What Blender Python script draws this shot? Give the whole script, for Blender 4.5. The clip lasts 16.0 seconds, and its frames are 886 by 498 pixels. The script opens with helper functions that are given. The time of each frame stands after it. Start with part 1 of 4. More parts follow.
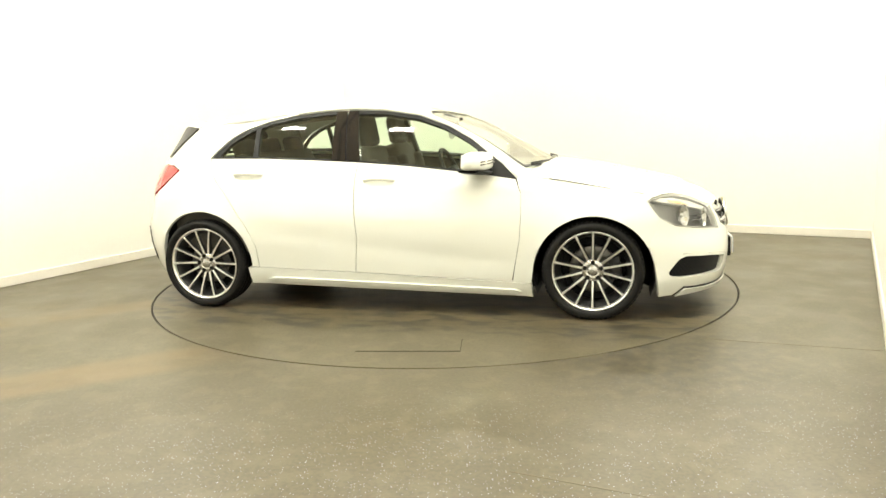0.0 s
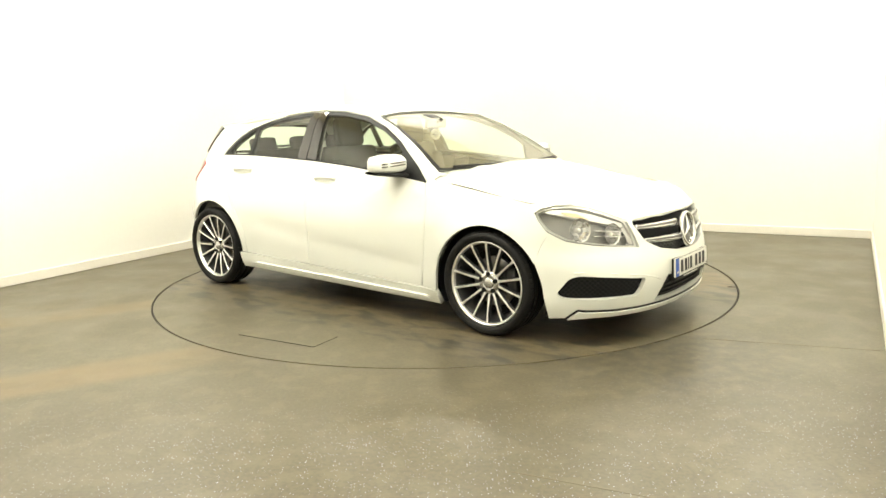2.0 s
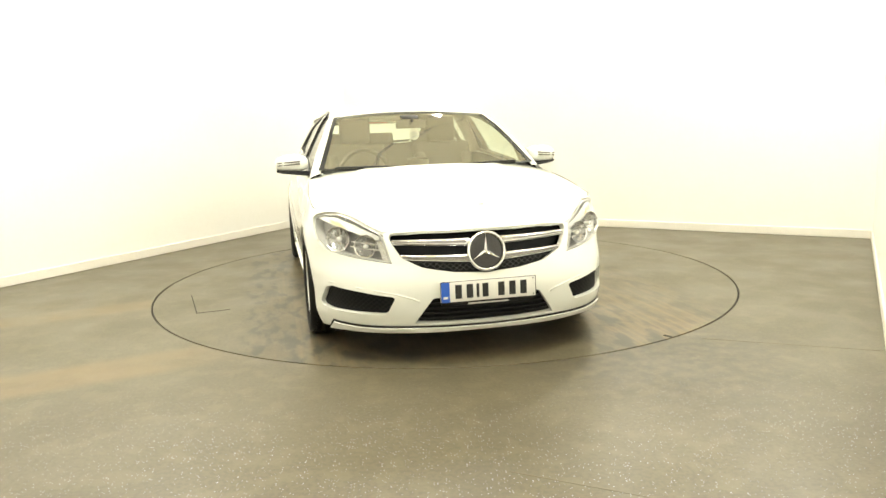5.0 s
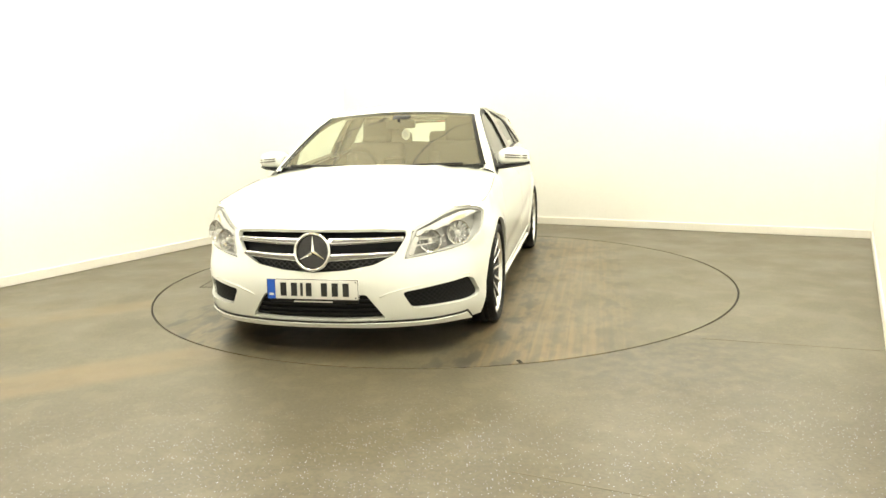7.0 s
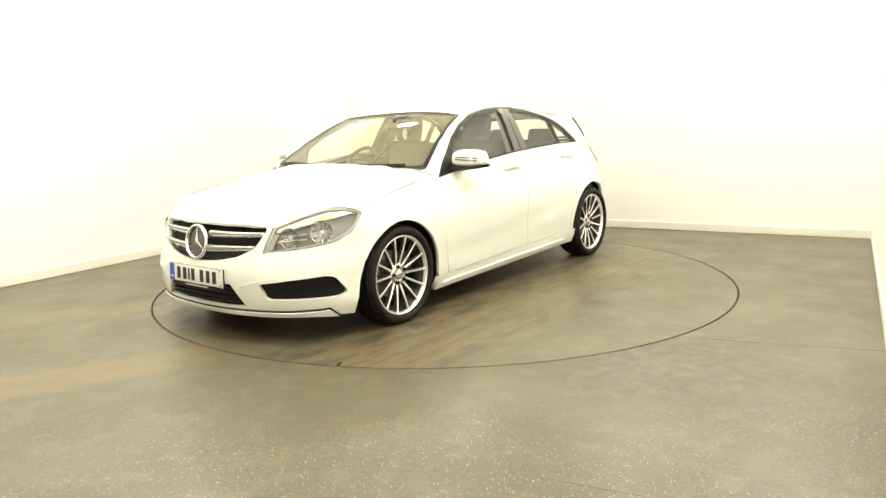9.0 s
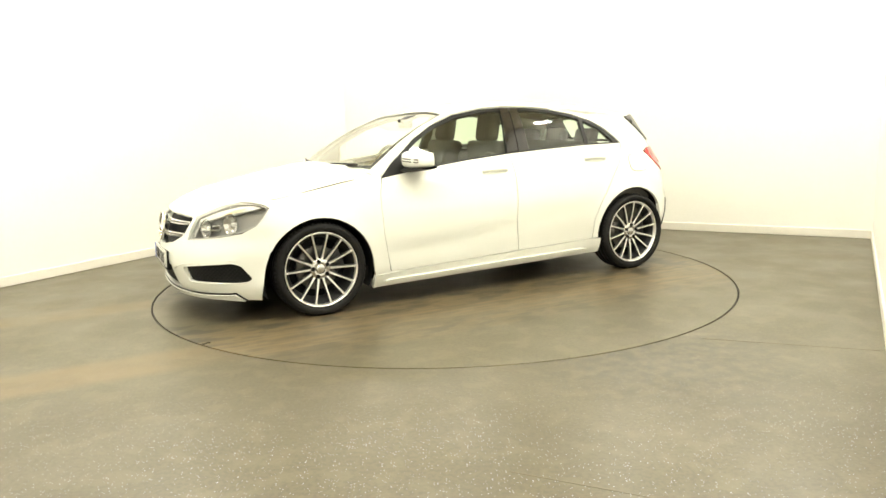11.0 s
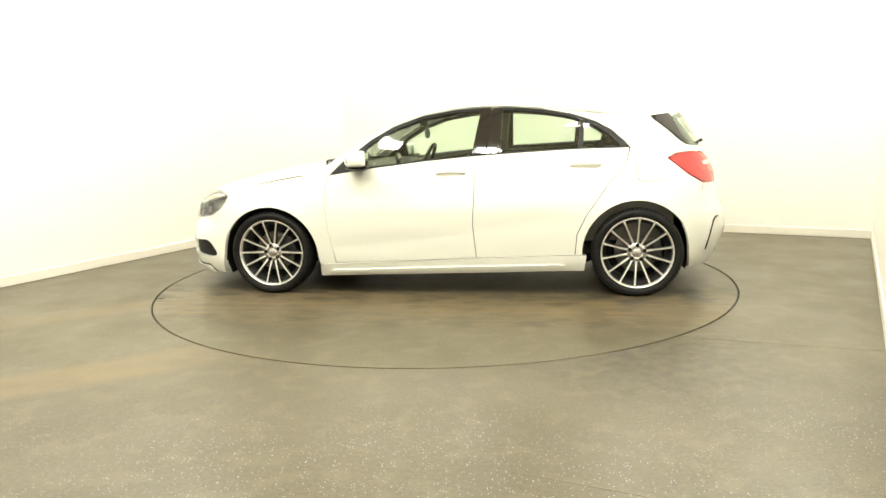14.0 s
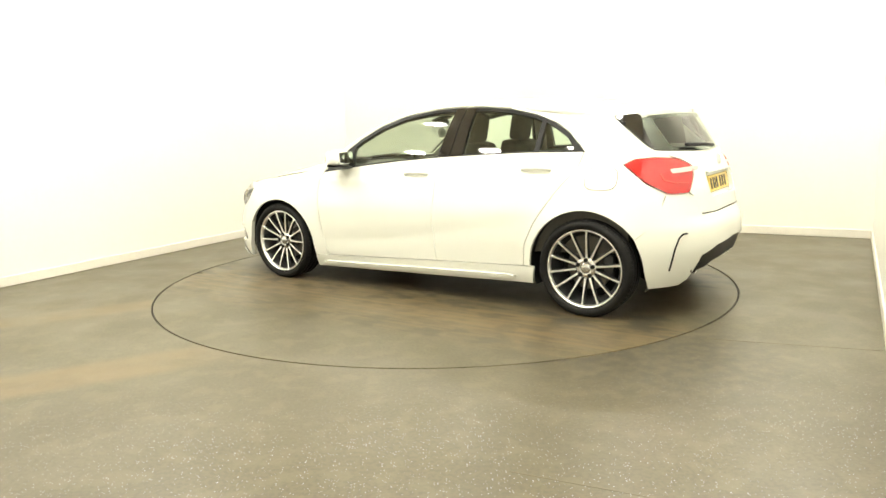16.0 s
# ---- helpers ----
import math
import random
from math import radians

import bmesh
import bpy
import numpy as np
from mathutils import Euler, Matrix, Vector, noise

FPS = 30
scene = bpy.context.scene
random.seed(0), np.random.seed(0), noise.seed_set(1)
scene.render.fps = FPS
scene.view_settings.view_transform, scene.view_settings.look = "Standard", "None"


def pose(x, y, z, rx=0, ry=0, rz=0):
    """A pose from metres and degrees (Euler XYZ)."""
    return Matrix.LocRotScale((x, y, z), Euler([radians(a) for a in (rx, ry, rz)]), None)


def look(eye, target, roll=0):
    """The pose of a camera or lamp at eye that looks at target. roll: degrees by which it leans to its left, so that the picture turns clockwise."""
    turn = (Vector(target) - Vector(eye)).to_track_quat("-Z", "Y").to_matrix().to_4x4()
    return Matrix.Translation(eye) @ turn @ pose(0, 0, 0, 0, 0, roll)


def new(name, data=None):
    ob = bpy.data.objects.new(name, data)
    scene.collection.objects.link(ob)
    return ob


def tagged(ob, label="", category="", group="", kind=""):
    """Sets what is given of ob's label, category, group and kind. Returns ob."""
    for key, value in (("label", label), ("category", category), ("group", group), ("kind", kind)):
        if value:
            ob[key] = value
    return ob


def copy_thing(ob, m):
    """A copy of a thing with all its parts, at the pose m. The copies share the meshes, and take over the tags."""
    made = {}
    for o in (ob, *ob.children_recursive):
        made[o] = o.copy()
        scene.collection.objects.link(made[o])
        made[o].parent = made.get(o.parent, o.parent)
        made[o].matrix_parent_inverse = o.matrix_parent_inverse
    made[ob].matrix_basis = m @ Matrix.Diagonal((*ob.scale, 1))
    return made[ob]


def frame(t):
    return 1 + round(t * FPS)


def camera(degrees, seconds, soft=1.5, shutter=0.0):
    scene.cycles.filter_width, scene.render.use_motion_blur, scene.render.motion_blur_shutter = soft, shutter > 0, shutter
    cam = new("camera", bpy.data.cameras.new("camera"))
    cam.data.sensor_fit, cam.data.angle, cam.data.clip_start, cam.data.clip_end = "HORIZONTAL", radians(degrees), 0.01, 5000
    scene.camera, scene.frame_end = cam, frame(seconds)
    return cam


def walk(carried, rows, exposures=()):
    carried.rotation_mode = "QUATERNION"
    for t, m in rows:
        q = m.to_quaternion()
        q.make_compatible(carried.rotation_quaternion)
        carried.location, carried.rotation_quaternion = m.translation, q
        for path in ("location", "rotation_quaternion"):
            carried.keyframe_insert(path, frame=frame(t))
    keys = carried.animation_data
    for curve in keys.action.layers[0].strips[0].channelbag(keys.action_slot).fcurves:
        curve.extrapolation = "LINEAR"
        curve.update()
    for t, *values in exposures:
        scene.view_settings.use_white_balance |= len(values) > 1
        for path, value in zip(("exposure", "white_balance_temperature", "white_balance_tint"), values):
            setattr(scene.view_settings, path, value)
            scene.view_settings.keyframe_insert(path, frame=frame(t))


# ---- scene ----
# The camera stands still on a tripod beside the right-hand wall.
EYE = (0.0, -5.842, 1.2575)
YAW, PITCH, ROLL = radians(0.05), radians(-9.936), -1.627
cam = camera(62.62, 16.0, soft=1.5)
AIM = (EYE[0] - math.sin(YAW) * math.cos(PITCH), EYE[1] + math.cos(YAW) * math.cos(PITCH), EYE[2] + math.sin(PITCH))
walk(cam, [(0.0, look(EYE, AIM, ROLL)), (16.0, look(EYE, AIM, ROLL))])
scene.view_settings.exposure = 0.0

# ---- light: ceiling panels only, no daylight ----
ROOM = pose(0, 0, 0, 0, 0, -29.2)          # room axes: u along the back wall, v towards it
U0, U1, V0, V1, HIGH = -3.255, 3.09, -7.2, 3.145, 3.6
world = bpy.data.worlds.new("world")
world.use_nodes = True
world.node_tree.nodes["Background"].inputs[0].default_value = (0.5, 0.5, 0.5, 1)
world.node_tree.nodes["Background"].inputs[1].default_value = 0.05
scene.world = world
# The last seven are unseen panels, added to brighten back walls and floor.
PANELS = [(u, -4.7) for u in (-2.0, 0.0, 2.0)] + [(u, -2.5) for u in (-2.6, -1.4, -0.2, 1.0, 2.2)] + [(-2.8, -0.5), (2.7, -0.5), (2.8, 1.3), (-2.55, 2.5), (2.4, 2.5), (-1.7, -1.35), (1.7, -1.35), (-1.3, 2.6), (0.8, 2.6)]
for u, v in PANELS:
    lamp = bpy.data.lights.new("panel_light", "AREA")
    lamp.shape, lamp.size, lamp.size_y, lamp.energy = "RECTANGLE", 0.25, 0.25, 24.5
    lamp.color = (1.0, 0.975, 0.84)
    new("panel_light", lamp).matrix_world = ROOM @ pose(u, v, HIGH - 0.042)
# ---- shape of the car body: x forward, y to its left, z up, on the ground between the axles ----
def curve(points):
    """A smooth function through (x, y) points, flat-tangent limited (monotone cubic)."""
    xs, ys = [p[0] for p in points], [p[1] for p in points]
    n = len(xs)
    d = [(ys[i + 1] - ys[i]) / (xs[i + 1] - xs[i]) for i in range(n - 1)]
    m = [d[0]] + [0.0 if d[i - 1] * d[i] <= 0 else 2 * d[i - 1] * d[i] / (d[i - 1] + d[i]) for i in range(1, n - 1)] + [d[-1]]

    def f(x):
        if x <= xs[0]:
            return ys[0]
        if x >= xs[-1]:
            return ys[-1]
        i = 0
        while x > xs[i + 1]:
            i += 1
        h = xs[i + 1] - xs[i]
        t = (x - xs[i]) / h
        return ((1 + 2 * t) * (1 - t) ** 2 * ys[i] + t * (1 - t) ** 2 * h * m[i]
                + t * t * (3 - 2 * t) * ys[i + 1] + t * t * (t - 1) * h * m[i + 1])
    return f


XF, XR = 1.50, -1.15                         # where the plan starts to round towards nose and tail
HALF = curve([(0.10, 0.80), (0.17, 0.835), (0.25, 0.862), (0.35, 0.872), (0.48, 0.884), (0.62, 0.888), (0.74, 0.872),
              (0.83, 0.85), (0.90, 0.818), (0.97, 0.788), (1.04, 0.757), (1.15, 0.70), (1.25, 0.645), (1.34, 0.575), (1.42, 0.48)])
NOSE = curve([(0.13, 2.15), (0.19, 2.20), (0.27, 2.225), (0.40, 2.238), (0.50, 2.23), (0.60, 2.205), (0.68, 2.165), (0.74, 2.11), (0.80, 1.98), (0.9, 1.7)])
TAIL = curve([(0.15, -1.93), (0.24, -1.985), (0.34, -2.03), (0.45, -2.055), (0.55, -2.05), (0.64, -2.01), (0.80, -1.975), (0.92, -1.93), (1.05, -1.86), (1.33, -1.70)])
NF = curve([(0.15, 2.6), (0.30, 2.6), (0.45, 2.4), (0.55, 2.2), (0.75, 2.3)])
NR = curve([(0.15, 3.0), (0.5, 3.0), (0.9, 3.2), (1.3, 3.2)])


def plan(z):
    return HALF(z), NOSE(z) - XF, XR - TAIL(z), NF(z), NR(z)


def side_y(x, z):
    """Half width of the body at x and height z."""
    w, a, b, n, m = plan(z)
    if x > XF:
        q = min(1.0, (x - XF) / a)
        return w * (1 - q ** n) ** (1 / n)
    if x < XR:
        q = min(1.0, (XR - x) / b)
        return w * (1 - q ** m) ** (1 / m)
    return w


def nose_x(y, z):
    w, a, b, n, m = plan(z)
    return XF + a * max(0.0, 1 - min(1.0, abs(y) / w) ** n) ** (1 / n)


def tail_x(y, z):
    w, a, b, n, m = plan(z)
    return XR - b * max(0.0, 1 - min(1.0, abs(y) / w) ** m) ** (1 / m)
# ---- materials ----
def material(name, rgb, rough=0.5, metal=0.0, coat=0.0, grain=0.0, scale=40.0, tint=0.0, bump=0.0, spec=0.5):
    """Principled surface; grain varies its colour at two scales, bump gives fine relief."""
    m = bpy.data.materials.new(name)
    m.use_nodes = True
    nt = m.node_tree
    b = nt.nodes["Principled BSDF"]
    b.inputs["Base Color"].default_value = (*rgb, 1)
    b.inputs["Roughness"].default_value, b.inputs["Metallic"].default_value = rough, metal
    b.inputs["Coat Weight"].default_value, b.inputs["Coat Roughness"].default_value = coat, 0.03
    b.inputs["Specular IOR Level"].default_value = spec
    if grain or bump:
        co = nt.nodes.new("ShaderNodeTexCoord")
        fine, big = nt.nodes.new("ShaderNodeTexNoise"), nt.nodes.new("ShaderNodeTexNoise")
        fine.inputs["Scale"].default_value, big.inputs["Scale"].default_value = scale, scale * 0.07
        fine.inputs["Detail"].default_value = big.inputs["Detail"].default_value = 5
        for n in (fine, big):
            nt.links.new(co.outputs["Object"], n.inputs["Vector"])
        if grain:
            add = nt.nodes.new("ShaderNodeMath")
            add.operation = "ADD"
            nt.links.new(fine.outputs["Fac"], add.inputs[0])
            nt.links.new(big.outputs["Fac"], add.inputs[1])
            span = nt.nodes.new("ShaderNodeMapRange")
            span.inputs["From Min"].default_value, span.inputs["From Max"].default_value = 0.6, 1.4
            span.inputs["To Min"].default_value, span.inputs["To Max"].default_value = 1 - grain, 1 + grain
            nt.links.new(add.outputs[0], span.inputs["Value"])
            mul = nt.nodes.new("ShaderNodeMix")
            mul.data_type, mul.blend_type = "RGBA", "MULTIPLY"
            mul.inputs["Factor"].default_value = 1
            mul.inputs["A"].default_value = (*rgb, 1)
            nt.links.new(span.outputs[0], mul.inputs["B"])
            nt.links.new(mul.outputs["Result"], b.inputs["Base Color"])
        if bump:
            bp = nt.nodes.new("ShaderNodeBump")
            bp.inputs["Strength"].default_value, bp.inputs["Distance"].default_value = bump, 0.004
            nt.links.new(fine.outputs["Fac"], bp.inputs["Height"])
            nt.links.new(bp.outputs["Normal"], b.inputs["Normal"])
    return m


def glass(name, rgb, shine0=0.05, rough=0.0, veil=0.0):
    """Thin tinted pane: clear through, glossy by Fresnel."""
    m = bpy.data.materials.new(name)
    m.use_nodes = True
    nt = m.node_tree
    nt.nodes.remove(nt.nodes["Principled BSDF"])
    clear, shine = nt.nodes.new("ShaderNodeBsdfTransparent"), nt.nodes.new("ShaderNodeBsdfGlossy")
    mix, face = nt.nodes.new("ShaderNodeMixShader"), nt.nodes.new("ShaderNodeLayerWeight")
    clear.inputs["Color"].default_value = (*rgb, 1)
    shine.inputs["Roughness"].default_value = rough
    face.inputs["Blend"].default_value = 0.5
    rise, gain = nt.nodes.new("ShaderNodeMath"), nt.nodes.new("ShaderNodeMath")
    rise.operation, rise.inputs[1].default_value = "POWER", 4.5
    gain.operation, gain.inputs[1].default_value, gain.inputs[2].default_value = "MULTIPLY_ADD", 0.95 - shine0, shine0
    nt.links.new(face.outputs["Facing"], rise.inputs[0])
    nt.links.new(rise.outputs[0], gain.inputs[0])
    nt.links.new(gain.outputs[0], mix.inputs[0])
    nt.links.new(clear.outputs[0], mix.inputs[1])
    nt.links.new(shine.outputs[0], mix.inputs[2])
    last = mix.outputs[0]
    if veil:                                  # cream colour mixed in for the ceiling's reflected light
        veil_bsdf, over = nt.nodes.new("ShaderNodeBsdfDiffuse"), nt.nodes.new("ShaderNodeMixShader")
        veil_bsdf.inputs["Color"].default_value = (0.82, 0.77, 0.58, 1)
        over.inputs[0].default_value = veil
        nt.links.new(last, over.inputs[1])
        nt.links.new(veil_bsdf.outputs[0], over.inputs[2])
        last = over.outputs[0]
    nt.links.new(last, nt.nodes["Material Output"].inputs["Surface"])
    return m


def glow(name, rgb, strength):
    m = bpy.data.materials.new(name)
    m.use_nodes = True
    b = m.node_tree.nodes["Principled BSDF"]
    b.inputs["Base Color"].default_value = (0.8, 0.8, 0.8, 1)
    b.inputs["Emission Color"].default_value = (*rgb, 1)
    b.inputs["Emission Strength"].default_value = strength
    return m


def floor_material(name, disc=False):
    """Grey-brown resin with pale flecks, dusty bands of yellow-brown and dark scuffs."""
    m = material(name, (0.2, 0.18, 0.14), rough=0.42)
    nt = m.node_tree
    b = nt.nodes["Principled BSDF"]
    co = nt.nodes.new("ShaderNodeTexCoord")

    def noise_of(scale, detail=4, stretch=None, turn=0):
        n = nt.nodes.new("ShaderNodeTexNoise")
        n.inputs["Scale"].default_value, n.inputs["Detail"].default_value = scale, detail
        mp = nt.nodes.new("ShaderNodeMapping")
        mp.inputs["Scale"].default_value = stretch or (1, 1, 1)
        mp.inputs["Rotation"].default_value = (0, 0, radians(turn))
        nt.links.new(co.outputs["Object"], mp.inputs["Vector"])
        nt.links.new(mp.outputs[0], n.inputs["Vector"])
        return n.outputs["Fac"]

    def ramp(src, lo, hi, a=0.0, z=1.0):
        r = nt.nodes.new("ShaderNodeMapRange")
        r.interpolation_type = "SMOOTHSTEP"
        for k, v in (("From Min", lo), ("From Max", hi), ("To Min", a), ("To Max", z)):
            r.inputs[k].default_value = v
        nt.links.new(src, r.inputs["Value"])
        return r.outputs["Result"]

    def times(p, q):
        n = nt.nodes.new("ShaderNodeMath")
        n.operation = "MULTIPLY"
        for i, s in enumerate((p, q)):
            if isinstance(s, float):
                n.inputs[i].default_value = s
            else:
                nt.links.new(s, n.inputs[i])
        return n.outputs[0]

    def blend(fac, a, rgb):
        n = nt.nodes.new("ShaderNodeMix")
        n.data_type = "RGBA"
        nt.links.new(fac, n.inputs["Factor"])
        if isinstance(a, tuple):
            n.inputs["A"].default_value = (*a, 1)
        else:
            nt.links.new(a, n.inputs["A"])
        n.inputs["B"].default_value = (*rgb, 1)
        return n.outputs["Result"]

    col = blend(ramp(noise_of(1.6, 8), 0.3, 0.72), FLOOR_A, FLOOR_B)
    col = blend(times(ramp(noise_of(55, 6), 0.42, 0.62), 0.55), col, FLOOR_C)
    col = blend(times(ramp(noise_of(7.0, 9), 0.50, 0.64), 0.50), col, FLOOR_PALE)
    sep = nt.nodes.new("ShaderNodeSeparateXYZ")
    nt.links.new(co.outputs["Object"], sep.inputs[0])

    def band(axis, centre, width, fade):
        """A soft band across one axis of the floor's own space."""
        d = nt.nodes.new("ShaderNodeMath")
        d.operation = "SUBTRACT"
        nt.links.new(sep.outputs[axis] if isinstance(axis, str) else axis, d.inputs[0])
        d.inputs[1].default_value = centre
        e = nt.nodes.new("ShaderNodeMath")
        e.operation = "ABSOLUTE"
        nt.links.new(d.outputs[0], e.inputs[0])
        return ramp(e.outputs[0], width, width + fade, 1.0, 0.0)

    if disc:
        # tyre tracks along the car, dusty beside dark
        streak = ramp(noise_of(3.0, 9, (0.16, 9.0, 1)), 0.40, 0.66, 0.15, 1.0)
        for c, w, k in ((0.98, 0.34, 0.60), (0.78, 0.06, 0.50), (1.02, 0.012, 0.8), (-1.12, 0.16, 0.4), (-0.35, 0.22, 0.25)):
            col = blend(times(times(band("Y", c, w, 0.22), streak), k), col, FLOOR_DUST)
        scuff = ramp(noise_of(6.5, 12, (0.7, 1.5, 1)), 0.46, 0.62)
        for c, w, k in ((0.58, 0.14, 0.85), (-1.25, 0.22, 0.9), (0.95, 0.10, 0.45), (1.32, 0.06, 0.5), (-0.75, 0.15, 0.7)):
            col = blend(times(times(band("Y", c, w, 0.2), scuff), k), col, FLOOR_DARK)
    else:
        # two dusty tracks that cross the left of the floor aslant
        slope = nt.nodes.new("ShaderNodeMath")
        slope.operation = "MULTIPLY_ADD"
        nt.links.new(sep.outputs["X"], slope.inputs[0])
        slope.inputs[1].default_value = -0.52
        nt.links.new(sep.outputs["Y"], slope.inputs[2])
        fade = ramp(sep.outputs["X"], -0.9, -1.7, 0.0, 1.0)
        soft = ramp(noise_of(1.5, 6, (1.0, 2.0, 1), -28), 0.25, 0.6, 0.35, 1.0)
        for c, w, k in ((0.46, 0.07, 0.62), (-1.19, 0.12, 0.66)):
            col = blend(times(times(times(band(slope.outputs[0], c, w, 0.17), soft), fade), k), col, FLOOR_DUST)
        far = nt.nodes.new("ShaderNodeVectorMath")
        far.operation = "DISTANCE"
        nt.links.new(co.outputs["Object"], far.inputs[0])
        far.inputs[1].default_value = (1.15, -2.15, 0)
        smear = times(ramp(far.outputs["Value"], 0.2, 0.95, 1.0, 0.0), ramp(noise_of(15.0, 9), 0.34, 0.68))
        col = blend(times(smear, 0.75), col, FLOOR_DARK)
        scuff = times(ramp(noise_of(5.0, 7), 0.56, 0.74), ramp(noise_of(0.9, 3), 0.45, 0.6))
        col = blend(times(scuff, 0.22), col, FLOOR_DARK)
        # pale chips scattered in the resin, thickest where it is little walked on
        chips = nt.nodes.new("ShaderNodeTexVoronoi")
        chips.inputs["Scale"].default_value = 92
        nt.links.new(co.outputs["Object"], chips.inputs["Vector"])
        pick = nt.nodes.new("ShaderNodeSeparateColor")
        nt.links.new(chips.outputs["Color"], pick.inputs[0])
        dots = times(ramp(chips.outputs["Distance"], 0.145, 0.235, 1.0, 0.0), ramp(pick.outputs["Red"], 0.60, 0.66))
        where = times(ramp(noise_of(1.1, 4), 0.30, 0.55, 0.25, 1.0), ramp(sep.outputs["Y"], -2.2, -3.2, 0.10, 0.9))
        col = blend(times(dots, where), col, (0.50, 0.52, 0.68))
    nt.links.new(col, b.inputs["Base Color"])
    nt.links.new(ramp(noise_of(2.0, 5), 0.3, 0.7, 0.33, 0.42), b.inputs["Roughness"])
    bp = nt.nodes.new("ShaderNodeBump")
    bp.inputs["Strength"].default_value, bp.inputs["Distance"].default_value = 0.08, 0.002
    nt.links.new(noise_of(170, 3), bp.inputs["Height"])
    nt.links.new(bp.outputs["Normal"], b.inputs["Normal"])
    return m


FLOOR_A, FLOOR_B, FLOOR_C = (0.091, 0.077, 0.0455), (0.103, 0.087, 0.0515), (0.060, 0.051, 0.032)
FLOOR_PALE = (0.130, 0.112, 0.069)
FLOOR_DUST, FLOOR_DARK = (0.172, 0.122, 0.060), (0.036, 0.032, 0.025)
WALL = material("wall_paint", (0.85, 0.84, 0.795), rough=0.75, grain=0.02, scale=30, bump=0.05)
CEILING = material("ceiling_board", (0.70, 0.62, 0.40), rough=0.9, grain=0.08, scale=12)
DARKWALL = material("dark_wall", (0.10, 0.095, 0.085), rough=0.8, grain=0.1)
TRIM = material("skirting_paint", (0.78, 0.75, 0.68), rough=0.5, grain=0.03)
FLOOR, DISC = floor_material("resin_floor"), floor_material("resin_disc", True)
GAP = material("dark_joint", (0.02, 0.018, 0.015), rough=0.9)
PAINT = material("white_car_paint", (0.79, 0.80, 0.74), rough=0.35, coat=1.0, grain=0.01, scale=3)
BLACKGLOSS = material("gloss_black", (0.012, 0.010, 0.011), rough=0.08, coat=0.5)
BLACK = material("black_plastic", (0.010, 0.010, 0.0105), rough=0.5, grain=0.1, scale=90, bump=0.1, spec=0.3)
MESHBLACK = material("black_mesh", (0.006, 0.006, 0.0065), rough=0.6, spec=0.2)
RUBBER = material("tyre_rubber", (0.007, 0.0066, 0.0062), rough=0.62, grain=0.2, scale=60, bump=0.15, spec=0.25)
ALLOY = material("machined_alloy", (0.94, 0.935, 0.92), rough=0.38, metal=1.0, coat=0.6, grain=0.02, scale=50)
ALLOYDARK = material("grey_alloy", (0.035, 0.035, 0.036), rough=0.4, metal=0.2, coat=0.2)
STEEL = material("brake_steel", (0.20, 0.19, 0.18), rough=0.4, metal=1.0, grain=0.1, scale=80)
CHROME = material("chrome", (0.86, 0.86, 0.86), rough=0.08, metal=1.0)
SATIN = material("satin_silver", (0.66, 0.66, 0.66), rough=0.22, metal=1.0)
MIRROR = material("mirror_glass", (0.9, 0.9, 0.9), rough=0.01, metal=1.0)
RED = material("red_lens", (0.42, 0.007, 0.009), rough=0.12, coat=1.0)
REDRIB = material("light_red_lens", (0.62, 0.045, 0.04), rough=0.1, coat=1.0)
REDPALE = material("pale_red_lens", (0.85, 0.42, 0.40), rough=0.12, coat=1.0)
AMBER = material("amber_lens", (0.80, 0.58, 0.34), rough=0.2, coat=0.6)
LAMPGREY = material("lamp_bezel", (0.55, 0.55, 0.53), rough=0.3, metal=0.3)
LAMPPALE = material("lamp_strip", (0.62, 0.62, 0.60), rough=0.35, metal=0.1, coat=0.5)
LAMPDARK = material("lamp_inside", (0.32, 0.32, 0.31), rough=0.3, metal=0.3)
FABRIC = material("dark_fabric", (0.06, 0.052, 0.046), rough=0.9, grain=0.15, scale=120, bump=0.2)
CABIN = material("cabin_plastic", (0.085, 0.08, 0.068), rough=0.7, grain=0.1, scale=60)
LINING = material("roof_lining", (0.42, 0.40, 0.35), rough=0.95, grain=0.05, scale=80)
PLATEWHITE = material("plate_white", (0.72, 0.71, 0.66), rough=0.35)
PLATEYELLOW = material("plate_yellow", (0.85, 0.63, 0.16), rough=0.35)
PLATEBLUE = material("plate_blue", (0.02, 0.11, 0.55), rough=0.35)
INK = material("plate_ink", (0.012, 0.012, 0.012), rough=0.5)
# Both panes carry some painted-in ceiling reflection, the windscreen most.
TINT = glass("tinted_glass", (0.84, 0.93, 0.84), 0.06, veil=0.012)
SCREEN = glass("windscreen_glass", (0.90, 0.96, 0.88), 0.14, veil=0.12)
LENS = glass("clear_lens", (0.95, 0.95, 0.94), 0.05)
PANELGLOW = glow("panel_glow", (1.0, 0.975, 0.84), 60.0)
FLOORLINE = material("floor_joint", (0.17, 0.15, 0.11), rough=0.7)
BEAM = material("dark_steel_beam", (0.09, 0.085, 0.075), rough=0.6, grain=0.1)
LENSWHITE = material("bulb_glass", (0.85, 0.85, 0.82), rough=0.1)
LINEGREY = material("panel_joint", (0.12, 0.115, 0.10), rough=0.7)
# ---- mesh helpers ----
from mathutils.geometry import delaunay_2d_cdt


